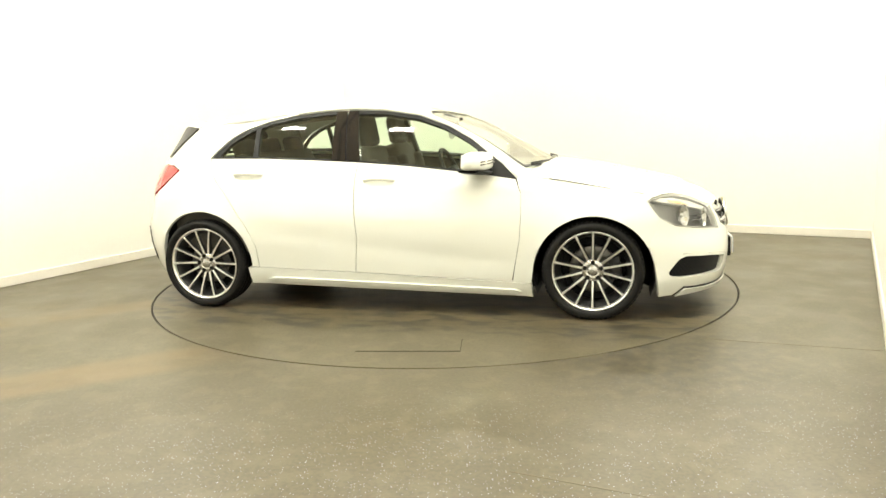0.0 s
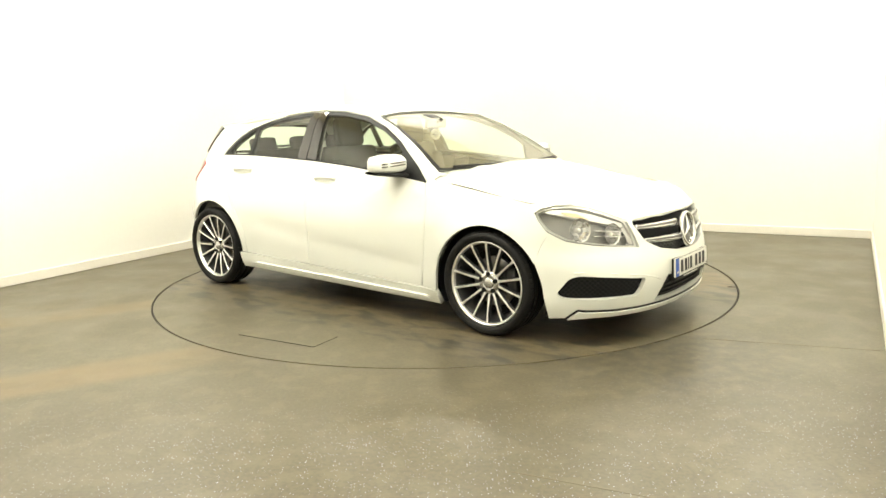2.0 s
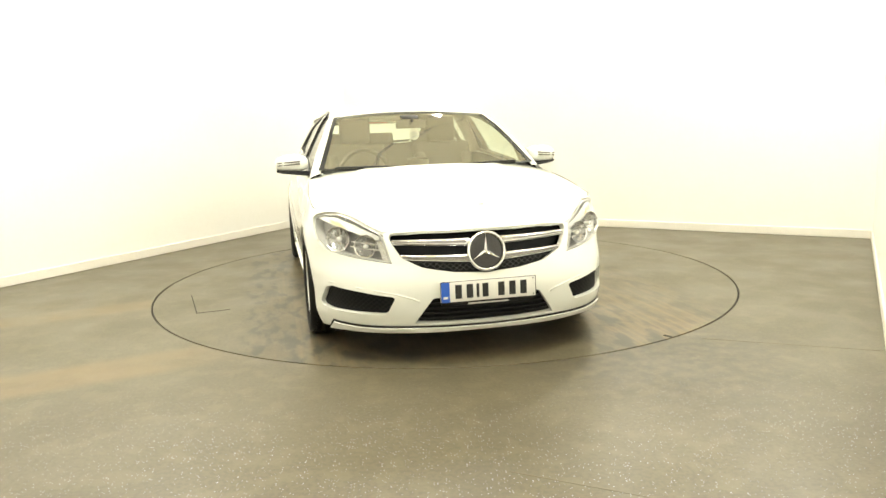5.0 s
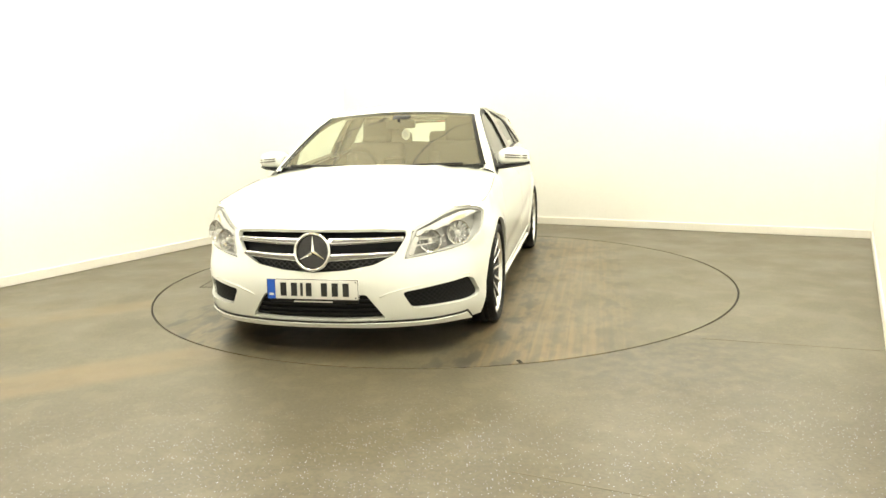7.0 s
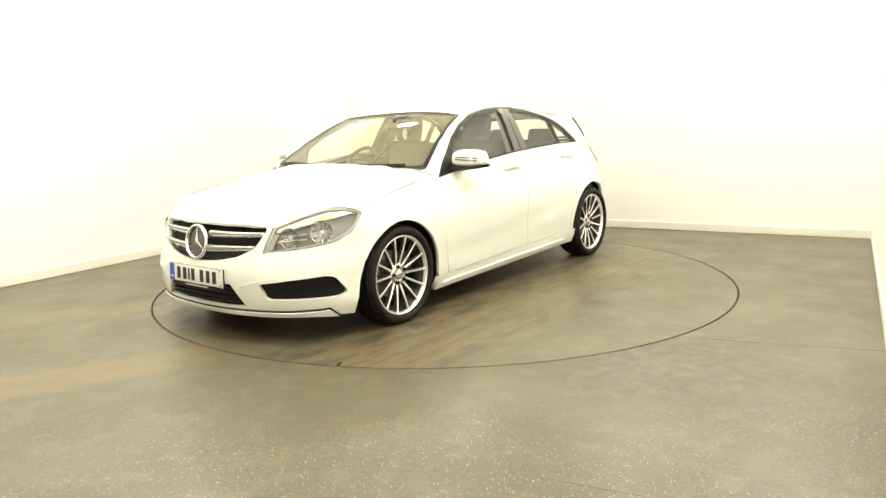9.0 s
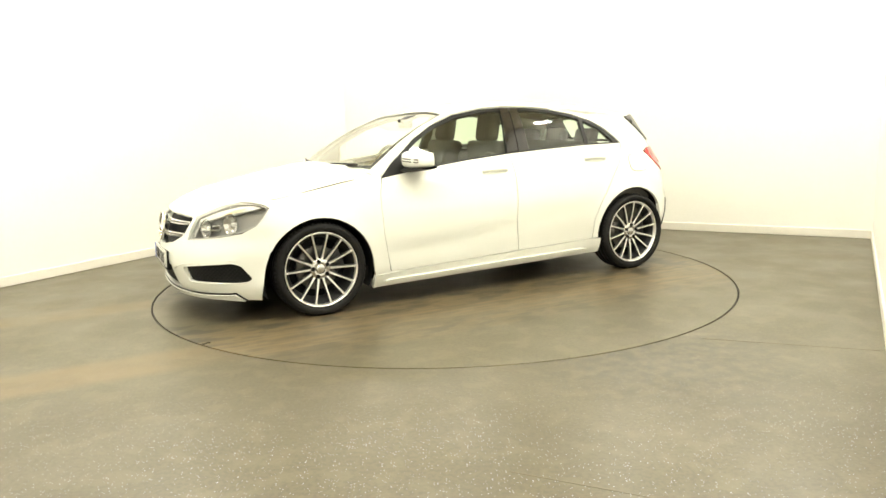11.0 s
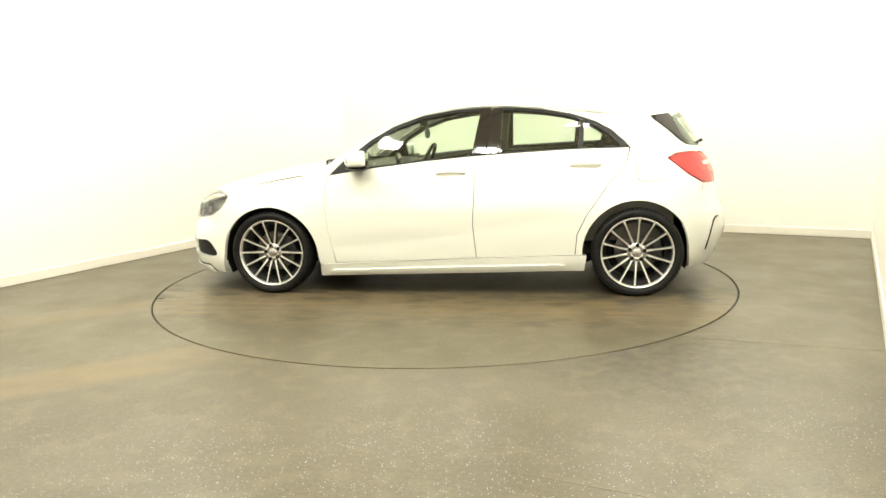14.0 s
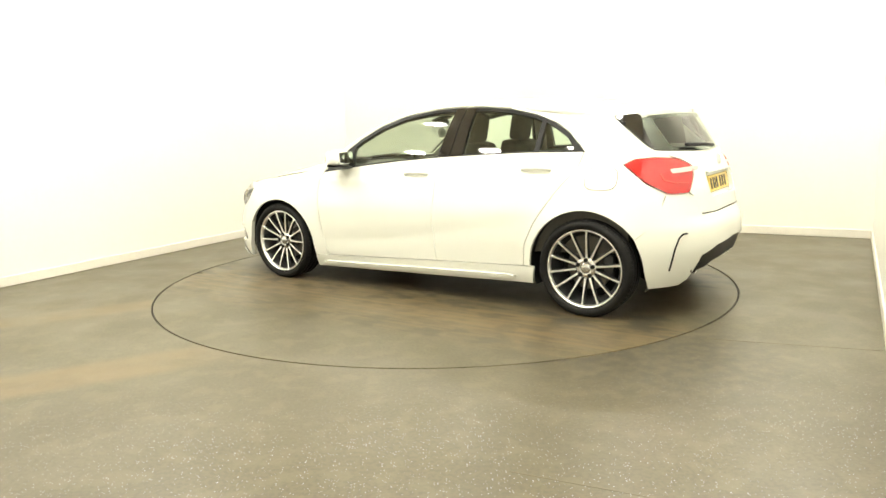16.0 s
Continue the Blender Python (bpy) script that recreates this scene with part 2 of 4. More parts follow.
def part(name, bm, mat, parent=None, label="", smooth=True, at=None):
    """Link a bmesh as one mesh object under a thing or a part."""
    me = bpy.data.meshes.new(name)
    for f in bm.faces:
        f.smooth = smooth
    bm.to_mesh(me)
    bm.free()
    me.materials.append(mat)
    ob = new(name, me)
    if parent:
        ob.parent = parent
    if at is not None:
        ob.matrix_basis = at
    if label:
        tagged(ob, label)
    return ob


def box(sx, sy, sz, m=None, bevel=0.0, seg=2):
    bm = bmesh.new()
    bmesh.ops.create_cube(bm, size=1.0)
    bmesh.ops.scale(bm, vec=(sx, sy, sz), verts=bm.verts)
    if bevel:
        bmesh.ops.bevel(bm, geom=bm.edges[:], offset=bevel, segments=seg, affect="EDGES", profile=0.6)
    if m is not None:
        bmesh.ops.transform(bm, matrix=m, verts=bm.verts)
    return bm


def lathe(profile, n=48, closed=False, m=None):
    """Turn a profile of (radius, y) about the y axis."""
    bm = bmesh.new()
    rings = []
    for r, y in profile:
        if r < 1e-6:
            v = bm.verts.new((0, y, 0))
            rings.append([v] * n)
        else:
            rings.append([bm.verts.new((r * math.cos(k * math.tau / n), y, r * math.sin(k * math.tau / n))) for k in range(n)])
    pairs = list(zip(rings, rings[1:])) + ([(rings[-1], rings[0])] if closed else [])
    for a, b in pairs:
        for k in range(n):
            vs = []
            for v in (a[k], a[(k + 1) % n], b[(k + 1) % n], b[k]):
                if v not in vs:
                    vs.append(v)
            if len(vs) > 2:
                bm.faces.new(vs)
    bmesh.ops.recalc_face_normals(bm, faces=bm.faces)
    if m is not None:
        bmesh.ops.transform(bm, matrix=m, verts=bm.verts)
    return bm


def sweep(points, radius, n=8, flat=1.0):
    """A round bar along points."""
    bm = bmesh.new()
    rings = []
    pts = [Vector(p) for p in points]
    for i, p in enumerate(pts):
        d = (pts[min(i + 1, len(pts) - 1)] - pts[max(i - 1, 0)]).normalized()
        a = d.cross(Vector((0, 0, 1)) if abs(d.z) < 0.75 else Vector((1, 0.4, 0)))
        a = (a if a.length > 1e-3 else Vector((1, 0, 0))).normalized()
        b = a.cross(d)
        rings.append([bm.verts.new(p + radius * (math.cos(k * math.tau / n) * a + flat * math.sin(k * math.tau / n) * b)) for k in range(n)])
    for r, s in zip(rings, rings[1:]):
        for k in range(n):
            bm.faces.new((r[k], r[(k + 1) % n], s[(k + 1) % n], s[k]))
    bm.faces.new(rings[0])
    bm.faces.new(rings[-1][::-1])
    bmesh.ops.recalc_face_normals(bm, faces=bm.faces)
    return bm


def loft(rows, close=False):
    """A sheet through rows of points."""
    bm = bmesh.new()
    vs = [[bm.verts.new(p) for p in r] for r in rows]
    for a, b in zip(vs, vs[1:]):
        for i in range(len(a) - 1):
            bm.faces.new((a[i], a[i + 1], b[i + 1], b[i]))
        if close:
            bm.faces.new((a[-1], a[0], b[0], b[-1]))
    bmesh.ops.recalc_face_normals(bm, faces=bm.faces)
    return bm


def dense(poly, step):
    out = []
    for p, q in zip(poly, poly[1:] + poly[:1]):
        n = max(1, int(math.dist(p, q) / step))
        out += [(p[0] + (q[0] - p[0]) * k / n, p[1] + (q[1] - p[1]) * k / n) for k in range(n)]
    return out


def rounded(poly, r=0.02, n=3):
    """Round the corners of a polygon."""
    out = []
    for i, p in enumerate(poly):
        a, b = Vector(poly[i - 1]), Vector(poly[(i + 1) % len(poly)])
        p = Vector(p)
        ra, rb = min(r, (a - p).length * 0.45), min(r, (b - p).length * 0.45)
        s, e = p + (a - p).normalized() * ra, p + (b - p).normalized() * rb
        for k in range(n + 1):
            t = k / n
            q = s * (1 - t) ** 2 + p * 2 * t * (1 - t) + e * t * t
            out.append((q.x, q.y))
    return out


def within(poly, x, y):
    c = False
    for a, b in zip(poly, poly[1:] + poly[:1]):
        if (a[1] > y) != (b[1] > y) and x < (b[0] - a[0]) * (y - a[1]) / (b[1] - a[1]) + a[0]:
            c = not c
    return c


def sheet(shape, outline, holes=(), off=0.0, skirt=0.012, step=0.035, flip=False):
    """Fill a polygon in the space of shape(u, v, off) -> point, with its rim turned inwards by skirt."""
    loops = [dense(outline, step)] + [dense(h, step) for h in holes]
    pts, edges = [], []
    for lp in loops:
        n0 = len(pts)
        pts += lp
        edges += [(n0 + k, n0 + (k + 1) % len(lp)) for k in range(len(lp))]
    us, vs = [p[0] for p in loops[0]], [p[1] for p in loops[0]]
    u = min(us) + step * 0.5
    row = 0
    inner = []
    while u < max(us):
        v = min(vs) + step * (0.25 if row % 2 else 0.75)
        while v < max(vs):
            inner.append((u, v))
            v += step
        u += step
        row += 1
    pts += inner
    co, _, tris, _, _, _ = delaunay_2d_cdt([Vector(p) for p in pts], edges, [], 1, 1e-5)
    bm = bmesh.new()
    verts = [bm.verts.new(shape(c.x, c.y, off)) for c in co]
    for f in tris:
        mx, my = sum(co[k].x for k in f) / 3, sum(co[k].y for k in f) / 3
        if any(within(h, mx, my) for h in loops[1:]):
            continue
        try:
            bm.faces.new([verts[k] for k in (f[::-1] if flip else f)])
        except ValueError:
            pass
    loose = [v for v in bm.verts if not v.link_faces]
    bmesh.ops.delete(bm, geom=loose, context="VERTS")
    if skirt:
        rim = [e for e in bm.edges if e.is_boundary]
        at = {v: c for v, c in zip(verts, co) if v.is_valid}
        low = {}
        for e in rim:
            for v in e.verts:
                if v not in low:
                    c = at[v]
                    low[v] = bm.verts.new(shape(c.x, c.y, off - skirt))
        for e in rim:
            a, b = e.verts
            lp = e.link_loops[0]
            a, b = lp.vert, lp.link_loop_next.vert
            bm.faces.new((b, a, low[a], low[b]))
            e.smooth = False
    return bm


# ---- the body skin: s runs round the plan from the nose, z up ----
LF, LR = 1.12, 1.18
MID = XF - XR
HALFWAY = LF + MID + LR


def sculpt(x, z):
    """Creases and flares of the flank, in metres outwards."""
    d = 0.0
    for cx, cz in ((1.352, 0.29), (-1.345, 0.30)):
        r = math.hypot(x - cx, z - cz)
        d += 0.012 * math.exp(-((r - 0.37) / 0.06) ** 2)
    if 1.5 < x < 2.1:                          # the bumper's corners flare out towards the ground
        d += 0.026 * max(0.0, min(1.0, (0.33 - z) / 0.16)) * min(1.0, (x - 1.5) / 0.2, (2.1 - x) / 0.25)
    if -1.0 < x < 0.95:
        zl = 0.40 + 0.20 * ((0.75 - x) / 1.7) ** 1.3 if x < 0.75 else 0.40
        fade = min(1.0, (x + 1.0) / 0.35, (0.95 - x) / 0.3)
        d -= 0.007 * fade * math.exp(-((z - zl + 0.03) / 0.06) ** 2)
    d += 0.006 * math.exp(-((z - 0.845 - 0.02 * (0.4 - x)) / 0.02) ** 2) * (1 if -1.5 < x < 1.4 else 0)
    return d


def skin0(s, z):
    side = 1.0
    if s < 0:
        side, s = -1.0, -s
    if s > HALFWAY:
        side, s = -side, 2 * HALFWAY - s
    w, a, b, n, m = plan(z)
    if s < LF:
        t = s / LF * math.pi / 2
        c, q = math.cos(t), math.sin(t)
        r = (c ** n + q ** n) ** (-1 / n)
        x, y = XF + a * c * r, w * q * r
        y += sculpt(x, z) * (q * r) ** 4
    elif s < LF + MID:
        x = XF - (s - LF)
        y = w + sculpt(x, z)
    else:
        t = (s - LF - MID) / LR * math.pi / 2
        c, q = math.cos(t), math.sin(t)
        r = (max(c, 0.0) ** m + q ** m) ** (-1 / m)
        x, y = XR - b * q * r, w * c * r
        y += sculpt(x, z) * (c * r) ** 4
    return Vector((x, side * y, z))


def skin(s, z, off=0.0):
    p = skin0(s, z)
    if off:
        e = 0.004
        n = (skin0(s + e, z) - skin0(s - e, z)).cross(skin0(s, z + e) - skin0(s, z - e))
        p += n.normalized() * off * (1 if n.dot(Vector((p.x * 0.3, p.y, 0))) > 0 else -1)
    return p


def fx(x, z):
    """Skin coordinates of the left flank at x."""
    w, a, b, n, m = plan(z)
    if x > XF:
        y = side_y(x, z)
        return (math.atan2(y / w, (x - XF) / a) / (math.pi / 2) * LF, z)
    if x < XR:
        y = side_y(x, z)
        return (LF + MID + math.atan2((XR - x) / b, y / w) / (math.pi / 2) * LR, z)
    return (LF + XF - x, z)


def fy(y, z):
    """Skin coordinates of the nose at y."""
    w, a, b, n, m = plan(z)
    return (math.atan2(y / w, (nose_x(y, z) - XF) / a) / (math.pi / 2) * LF, z)


def ry(y, z):
    """Skin coordinates of the tail at y."""
    w, a, b, n, m = plan(z)
    return (LF + MID + math.atan2((XR - tail_x(y, z)) / b, y / w) / (math.pi / 2) * LR, z)


def flank(x, y, off=0.0):
    """Flank by x and z."""
    s, z = fx(x, y)
    return skin(s, z, off)


def mirrored(poly):
    return [(-s, z) for s, z in poly][::-1]


def panel(name, poly, mat, parent, side=1, label="", shape=skin, **k):
    """A piece of skin on the left (side 1) or right (side -1)."""
    holes = k.pop("holes", [])
    if side < 0:
        poly, holes = mirrored(poly), [mirrored(h) for h in holes]
    bm = sheet(shape, poly, holes, **k)
    bmesh.ops.recalc_face_normals(bm, faces=bm.faces)
    c = sum((v.co for v in bm.verts), Vector()) / max(1, len(bm.verts))
    big = max(bm.faces, key=lambda f: f.calc_area())
    if big.normal.dot(big.calc_center_median() - Vector((c.x * 0.4, 0, 0.6))) < 0:
        bmesh.ops.reverse_faces(bm, faces=bm.faces)
    return part(name, bm, mat, parent, label)
# ---- the room ----
def slab(name, u0, u1, v0, v1, z0, z1, mat, kind="structure"):
    bm = box(u1 - u0, v1 - v0, z1 - z0, pose((u0 + u1) / 2, (v0 + v1) / 2, (z0 + z1) / 2))
    return tagged(part(name, bm, mat, smooth=False, at=ROOM), kind=kind)


RING = 2.237                                   # radius of the turntable
TH = 0.15
# floor with a round hole for the turntable
bm = bmesh.new()
N = 128
turn_back = ROOM.inverted()
inner = [bm.verts.new(turn_back @ Vector(((RING + 0.006) * math.cos(k * math.tau / N), (RING + 0.006) * math.sin(k * math.tau / N), 0))) for k in range(N)]
low = [bm.verts.new((v.co.x, v.co.y, -0.08)) for v in inner]


def border(p):
    """Where the ray from the middle through p leaves the room."""
    k = min(((U1 if p.x > 0 else U0) / p.x) if abs(p.x) > 1e-9 else 1e9, ((V1 if p.y > 0 else V0) / p.y) if abs(p.y) > 1e-9 else 1e9)
    return Vector((p.x * k, p.y * k, 0))


outer = [bm.verts.new(border(v.co)) for v in inner]
corners = {}
for c in ((U0, V0), (U1, V0), (U1, V1), (U0, V1)):
    corners[c] = bm.verts.new((*c, 0))
for k in range(N):
    j = (k + 1) % N
    a, b = outer[k].co, outer[j].co
    ring = [inner[k], outer[k]]
    if abs(a.x - b.x) > 1e-6 and abs(a.y - b.y) > 1e-6:
        c = min(corners, key=lambda q: abs(q[0] - a.x) + abs(q[1] - a.y) + abs(q[0] - b.x) + abs(q[1] - b.y))
        ring.append(corners[c])
    bm.faces.new(ring + [outer[j], inner[j]])
    bm.faces.new((inner[j], inner[k], low[k], low[j])[::-1])
bm.faces.new(low)
bmesh.ops.recalc_face_normals(bm, faces=bm.faces)
# the floor's own axes are the world's, so that its bands lie true
bmesh.ops.transform(bm, matrix=ROOM, verts=bm.verts)
for f in bm.faces:
    if f.normal.z < -0.5:
        f.normal_flip()
floor_ob = tagged(part("floor", bm, FLOOR, smooth=False), "grey-brown speckled resin floor with dusty bands", kind="structure")
slab("ceiling", U0 - TH, U1 + TH, V0 - TH, V1 + TH, HIGH, HIGH + 0.12, CEILING)
slab("wall_left", U0 - TH, U0, V0 - TH, V1 + TH, -0.1, HIGH, WALL)
slab("wall_back", U0, U1, V1, V1 + TH, -0.1, HIGH, WALL)
slab("wall_right", U1, U1 + TH, V0 - TH, V1 + TH, -0.1, HIGH, WALL)
slab("wall_front", U0, U1, V0 - TH, V0, -0.1, HIGH, WALL)


def skirting(name, u0, u1, v0, v1):
    bm = box(u1 - u0, v1 - v0, 0.085, pose((u0 + u1) / 2, (v0 + v1) / 2, 0.0425), bevel=0.004, seg=1)
    tagged(part(name, bm, TRIM, smooth=False, at=ROOM), kind="structure")


skirting("baseboard_left", U0, U0 + 0.014, V0, V1)
skirting("baseboard_back", U0 + 0.014, U1 - 0.014, V1 - 0.014, V1)
skirting("baseboard_right", U1 - 0.014, U1, V0, V1)
# joints in the floor
for name, p, q in (("floor_joint", (1.45, -1.855), (3.0, -2.41)), ("floor_joint", (0.22, -3.383), (0.95, -3.72))):
    d = Vector((q[0] - p[0], q[1] - p[1], 0))
    bm = box(d.length, 0.004, 0.002, pose((p[0] + q[0]) / 2, (p[1] + q[1]) / 2, 0.0005, 0, 0, math.degrees(math.atan2(d.y, d.x))))
    tagged(part(name, bm, FLOORLINE, smooth=False), kind="structure")
# ceiling panels, the added fill ones too, and the conduits between them
fixture = None
for u, v in PANELS:
    if fixture is None:
        fixture = tagged(new("ceiling_light"), "square white recessed ceiling light panel, switched on", "ceiling light", "ceiling light panels")
        frame_bm = box(0.30, 0.30, 0.03, pose(0, 0, 0), bevel=0.004, seg=1)
        part("frame", frame_bm, TRIM, fixture, smooth=False)
        part("diffuser", box(0.26, 0.26, 0.006, pose(0, 0, -0.017)), PANELGLOW, fixture, smooth=False)
        fixture.matrix_basis = ROOM @ pose(u, v, HIGH - 0.015)
    else:
        copy_thing(fixture, ROOM @ pose(u, v, HIGH - 0.015))
for u in (-2.2, -0.85, 0.55, 1.7):
    tagged(part("ceiling_conduit", box(0.03, V1 - V0, 0.03, pose(u, (V0 + V1) / 2, HIGH - 0.015), bevel=0.004, seg=1), BEAM, smooth=False, at=ROOM), kind="structure")

# ---- the turntable ----
turntable = tagged(new("turntable"), "round grey-brown resin turntable set flush in the floor", "turntable")
bm = lathe([(0, 0), (RING - 0.009, 0), (RING - 0.0075, -0.0015), (RING - 0.0075, -0.06), (0, -0.06)], n=160, m=pose(0, 0, 0, 90, 0, 0))
part("disc", bm, DISC, turntable, smooth=False)
bm = lathe([(RING - 0.02, -0.012), (RING + 0.005, -0.012), (RING + 0.005, -0.05), (RING - 0.02, -0.05)], n=160, closed=True, m=pose(0, 0, 0, 90, 0, 0))
tagged(part("trim_ring", bm, GAP, smooth=False), "dark joint round the turntable", kind="structure")
CARPOS = (-0.1215, -0.2732)


def strip(name, pts, width=0.006):
    for p, q in zip(pts, pts[1:]):
        d = Vector((q[0] - p[0], q[1] - p[1], 0))
        bm = box(d.length, width, 0.003, pose((p[0] + q[0]) / 2 + CARPOS[0], (p[1] + q[1]) / 2 + CARPOS[1], 0.0005, 0, 0, math.degrees(math.atan2(d.y, d.x))))
        part(name, bm, GAP, turntable, smooth=False)


strip("hatch_joint", [(0.075, -1.705), (0.66, -1.618)])
strip("hatch_joint", [(0.658, -1.618), (0.625, -1.40)], 0.003)
part("rim_notch", box(0.05, 0.02, 0.003, pose(2.16 + CARPOS[0], 1.10 + CARPOS[1], 0.0005, 0, 0, 25)), GAP, turntable, smooth=False)
# ---- the car: a white five-door hatchback ----
car = tagged(new("car"), "glossy white five-door hatchback car with multi-spoke alloy wheels", "car")
CAR = pose(CARPOS[0], CARPOS[1], 0)


def settle(ob):
    """Parts are drawn in the car's own axes; the car turns about the turntable's middle."""
    ob.matrix_basis = CAR @ ob.matrix_basis
    return ob


ZE = curve([(0.85, 0.915), (1.0, 0.897), (1.16, 0.876), (1.37, 0.84), (1.62, 0.797), (1.72, 0.785), (1.80, 0.784), (1.885, 0.772), (2.06, 0.692), (2.14, 0.66)])
YE = curve([(0.85, 0.815), (1.0, 0.826), (1.16, 0.836), (1.37, 0.85), (1.62, 0.845), (1.72, 0.79), (1.80, 0.735), (1.885, 0.673), (2.06, 0.515), (2.13, 0.40), (2.16, 0.2)])
ZC = curve([(0.85, 0.99), (1.06, 0.980), (1.2, 0.957), (1.62, 0.872), (1.944, 0.795), (2.07, 0.752), (2.15, 0.702)])


def hood(x, y, off=0.0):
    ye = max(0.02, YE(x))
    q = min(1.0, abs(y) / ye)
    z = ZE(x) + (ZC(x) - ZE(x)) * (1 - q ** 2.3)
    z += 0.008 * math.exp(-((abs(y) - 0.30 - 0.12 * (2.1 - x)) / 0.05) ** 2) * (1 - q ** 6)
    return Vector((x, y, z + off))


def arch(cx, cz, r, a0, a1, n=16):
    return [fx(cx + r * math.cos(math.radians(a0 + (a1 - a0) * k / n)), cz + r * math.sin(math.radians(a0 + (a1 - a0) * k / n))) for k in range(n + 1)]


# outlines on the skin (x or y across, z up)
HEAD = [fy(0.492, 0.540), fy(0.525, 0.684), fx(2.00, 0.722), fx(1.90, 0.766), fx(1.83, 0.783), fx(1.76, 0.782), fx(1.70, 0.765), fx(1.672, 0.744),
        fx(1.70, 0.70), fx(1.745, 0.645), fx(1.84, 0.594), fx(1.96, 0.570)]
FOG = [fy(0.478, 0.364), fy(0.66, 0.388), fx(1.915, 0.402), fx(1.865, 0.385), fx(1.80, 0.30), fx(1.83, 0.277), fx(1.90, 0.270), fy(0.525, 0.268)]
GRILLE = [fy(0, 0.698), fy(0.35, 0.697), fy(0.485, 0.687), fy(0.492, 0.665), fy(0.472, 0.620), fy(0.44, 0.565), fy(0.335, 0.515), fy(0.18, 0.488), fy(0, 0.476)]
LOWER = [fy(0, 0.356), fy(0.29, 0.356), fy(0.385, 0.216), fy(0.2, 0.207), fy(0, 0.205)]
both = lambda p: p + [(-s, z) for s, z in p[::-1] if abs(s) > 1e-6]

# front bumper
half = [fy(0, 0.704), fy(0.36, 0.702), fy(0.50, 0.692), fy(0.520, 0.684), fy(0.486, 0.537), fx(1.96, 0.566), fx(1.84, 0.590), fx(1.757, 0.635)]
half += [fx(1.715, 0.56), fx(1.685, 0.47)] + [fx(1.72, 0.37), fx(1.738, 0.27), fx(1.748, 0.150), fx(1.85, 0.158), fx(1.95, 0.168)] + [fy(0.5, 0.176), fy(0.0, 0.176)]
bumper = settle(panel("front_bumper", both(half), PAINT, car, holes=[rounded(both(GRILLE), 0.012), rounded(both(LOWER), 0.01), rounded(FOG, 0.02), mirrored(rounded(FOG, 0.02))], skirt=0.03, step=0.03))
# blade along its lower edge, with a dark joint above it
blade = [fy(0, 0.190), fy(0.4, 0.196), fy(0.62, 0.193), fx(1.93, 0.197), fx(1.905, 0.199), fx(1.842, 0.155), fx(1.95, 0.166), fy(0.5, 0.172), fy(0, 0.172)]
part("blade", sheet(skin, both(blade), off=0.014, skirt=0.025), PAINT, bumper, "white splitter blade")
joint = [fy(0, 0.199), fy(0.4, 0.205), fy(0.62, 0.203), fx(1.93, 0.207), fx(1.900, 0.211), fx(1.830, 0.156), fx(1.841, 0.156), fx(1.903, 0.202), fx(1.93, 0.195), fy(0.5, 0.190), fy(0, 0.186)]
part("blade_joint", sheet(skin, both(joint), off=0.005, skirt=0.01), BLACK, bumper, "dark joint above the splitter")

for side in (1, -1):
    ridge = [skin(u * side, z, -0.003) for u, z in (fy(0.36, 0.340), fy(0.40, 0.358), fy(0.47, 0.378), fy(0.56, 0.394), fy(0.66, 0.407), fx(1.93, 0.420), fx(1.89, 0.417))]
    part("bumper_ridge", sweep(ridge, 0.006, 8), PAINT, bumper, "white crease above the bumper grille")


def net(poly, off, pitch, width):
    """Crossing diagonal bars inside a polygon of the skin."""
    s0, s1 = min(p[0] for p in poly), max(p[0] for p in poly)
    z0, z1 = min(p[1] for p in poly), max(p[1] for p in poly)

    bm = bmesh.new()
    h = pitch * 0.5
    rows_n, cols_n = int((z1 - z0) / h) + 1, int((s1 - s0) / pitch) + 1
    for r in range(rows_n):
        for c in range(cols_n):
            for d in (1, -1):
                a = (s0 + (c + 0.5 * (r % 2)) * pitch, z0 + r * h)
                b = (a[0] + d * pitch * 0.5, a[1] + h)
                if within(poly, *a) and within(poly, *b):
                    vs = []
                    for (s, z), k in ((a, 1), (b, 1), (b, -1), (a, -1)):
                        vs.append(bm.verts.new(skin(s, z + k * width, off)))
                    bm.faces.new(vs)
    return bm


# fog openings
for side in (1, -1):
    pol = rounded(FOG, 0.02) if side > 0 else mirrored(rounded(FOG, 0.02))
    fog = settle(part("fog_grille", sheet(skin, pol, off=-0.028, skirt=0, step=0.04), MESHBLACK, car, "black recessed bumper grille"))
    part("mesh", net(pol, -0.018, 0.026, 0.0022), BLACK, fog, "black plastic net", smooth=False)
# lower intake
low_grille = settle(part("lower_grille", sheet(skin, both(LOWER), off=-0.03, skirt=0, step=0.05), MESHBLACK, car, "black lower air intake"))
for z in (0.235, 0.262, 0.289, 0.316):
    w = 0.375 - (z - 0.21) * 0.62
    part("slat", sheet(skin, [fy(-w, z), fy(w, z), fy(w, z + 0.009), fy(-w, z + 0.009)], off=-0.012, skirt=0.012), BLACK, low_grille)
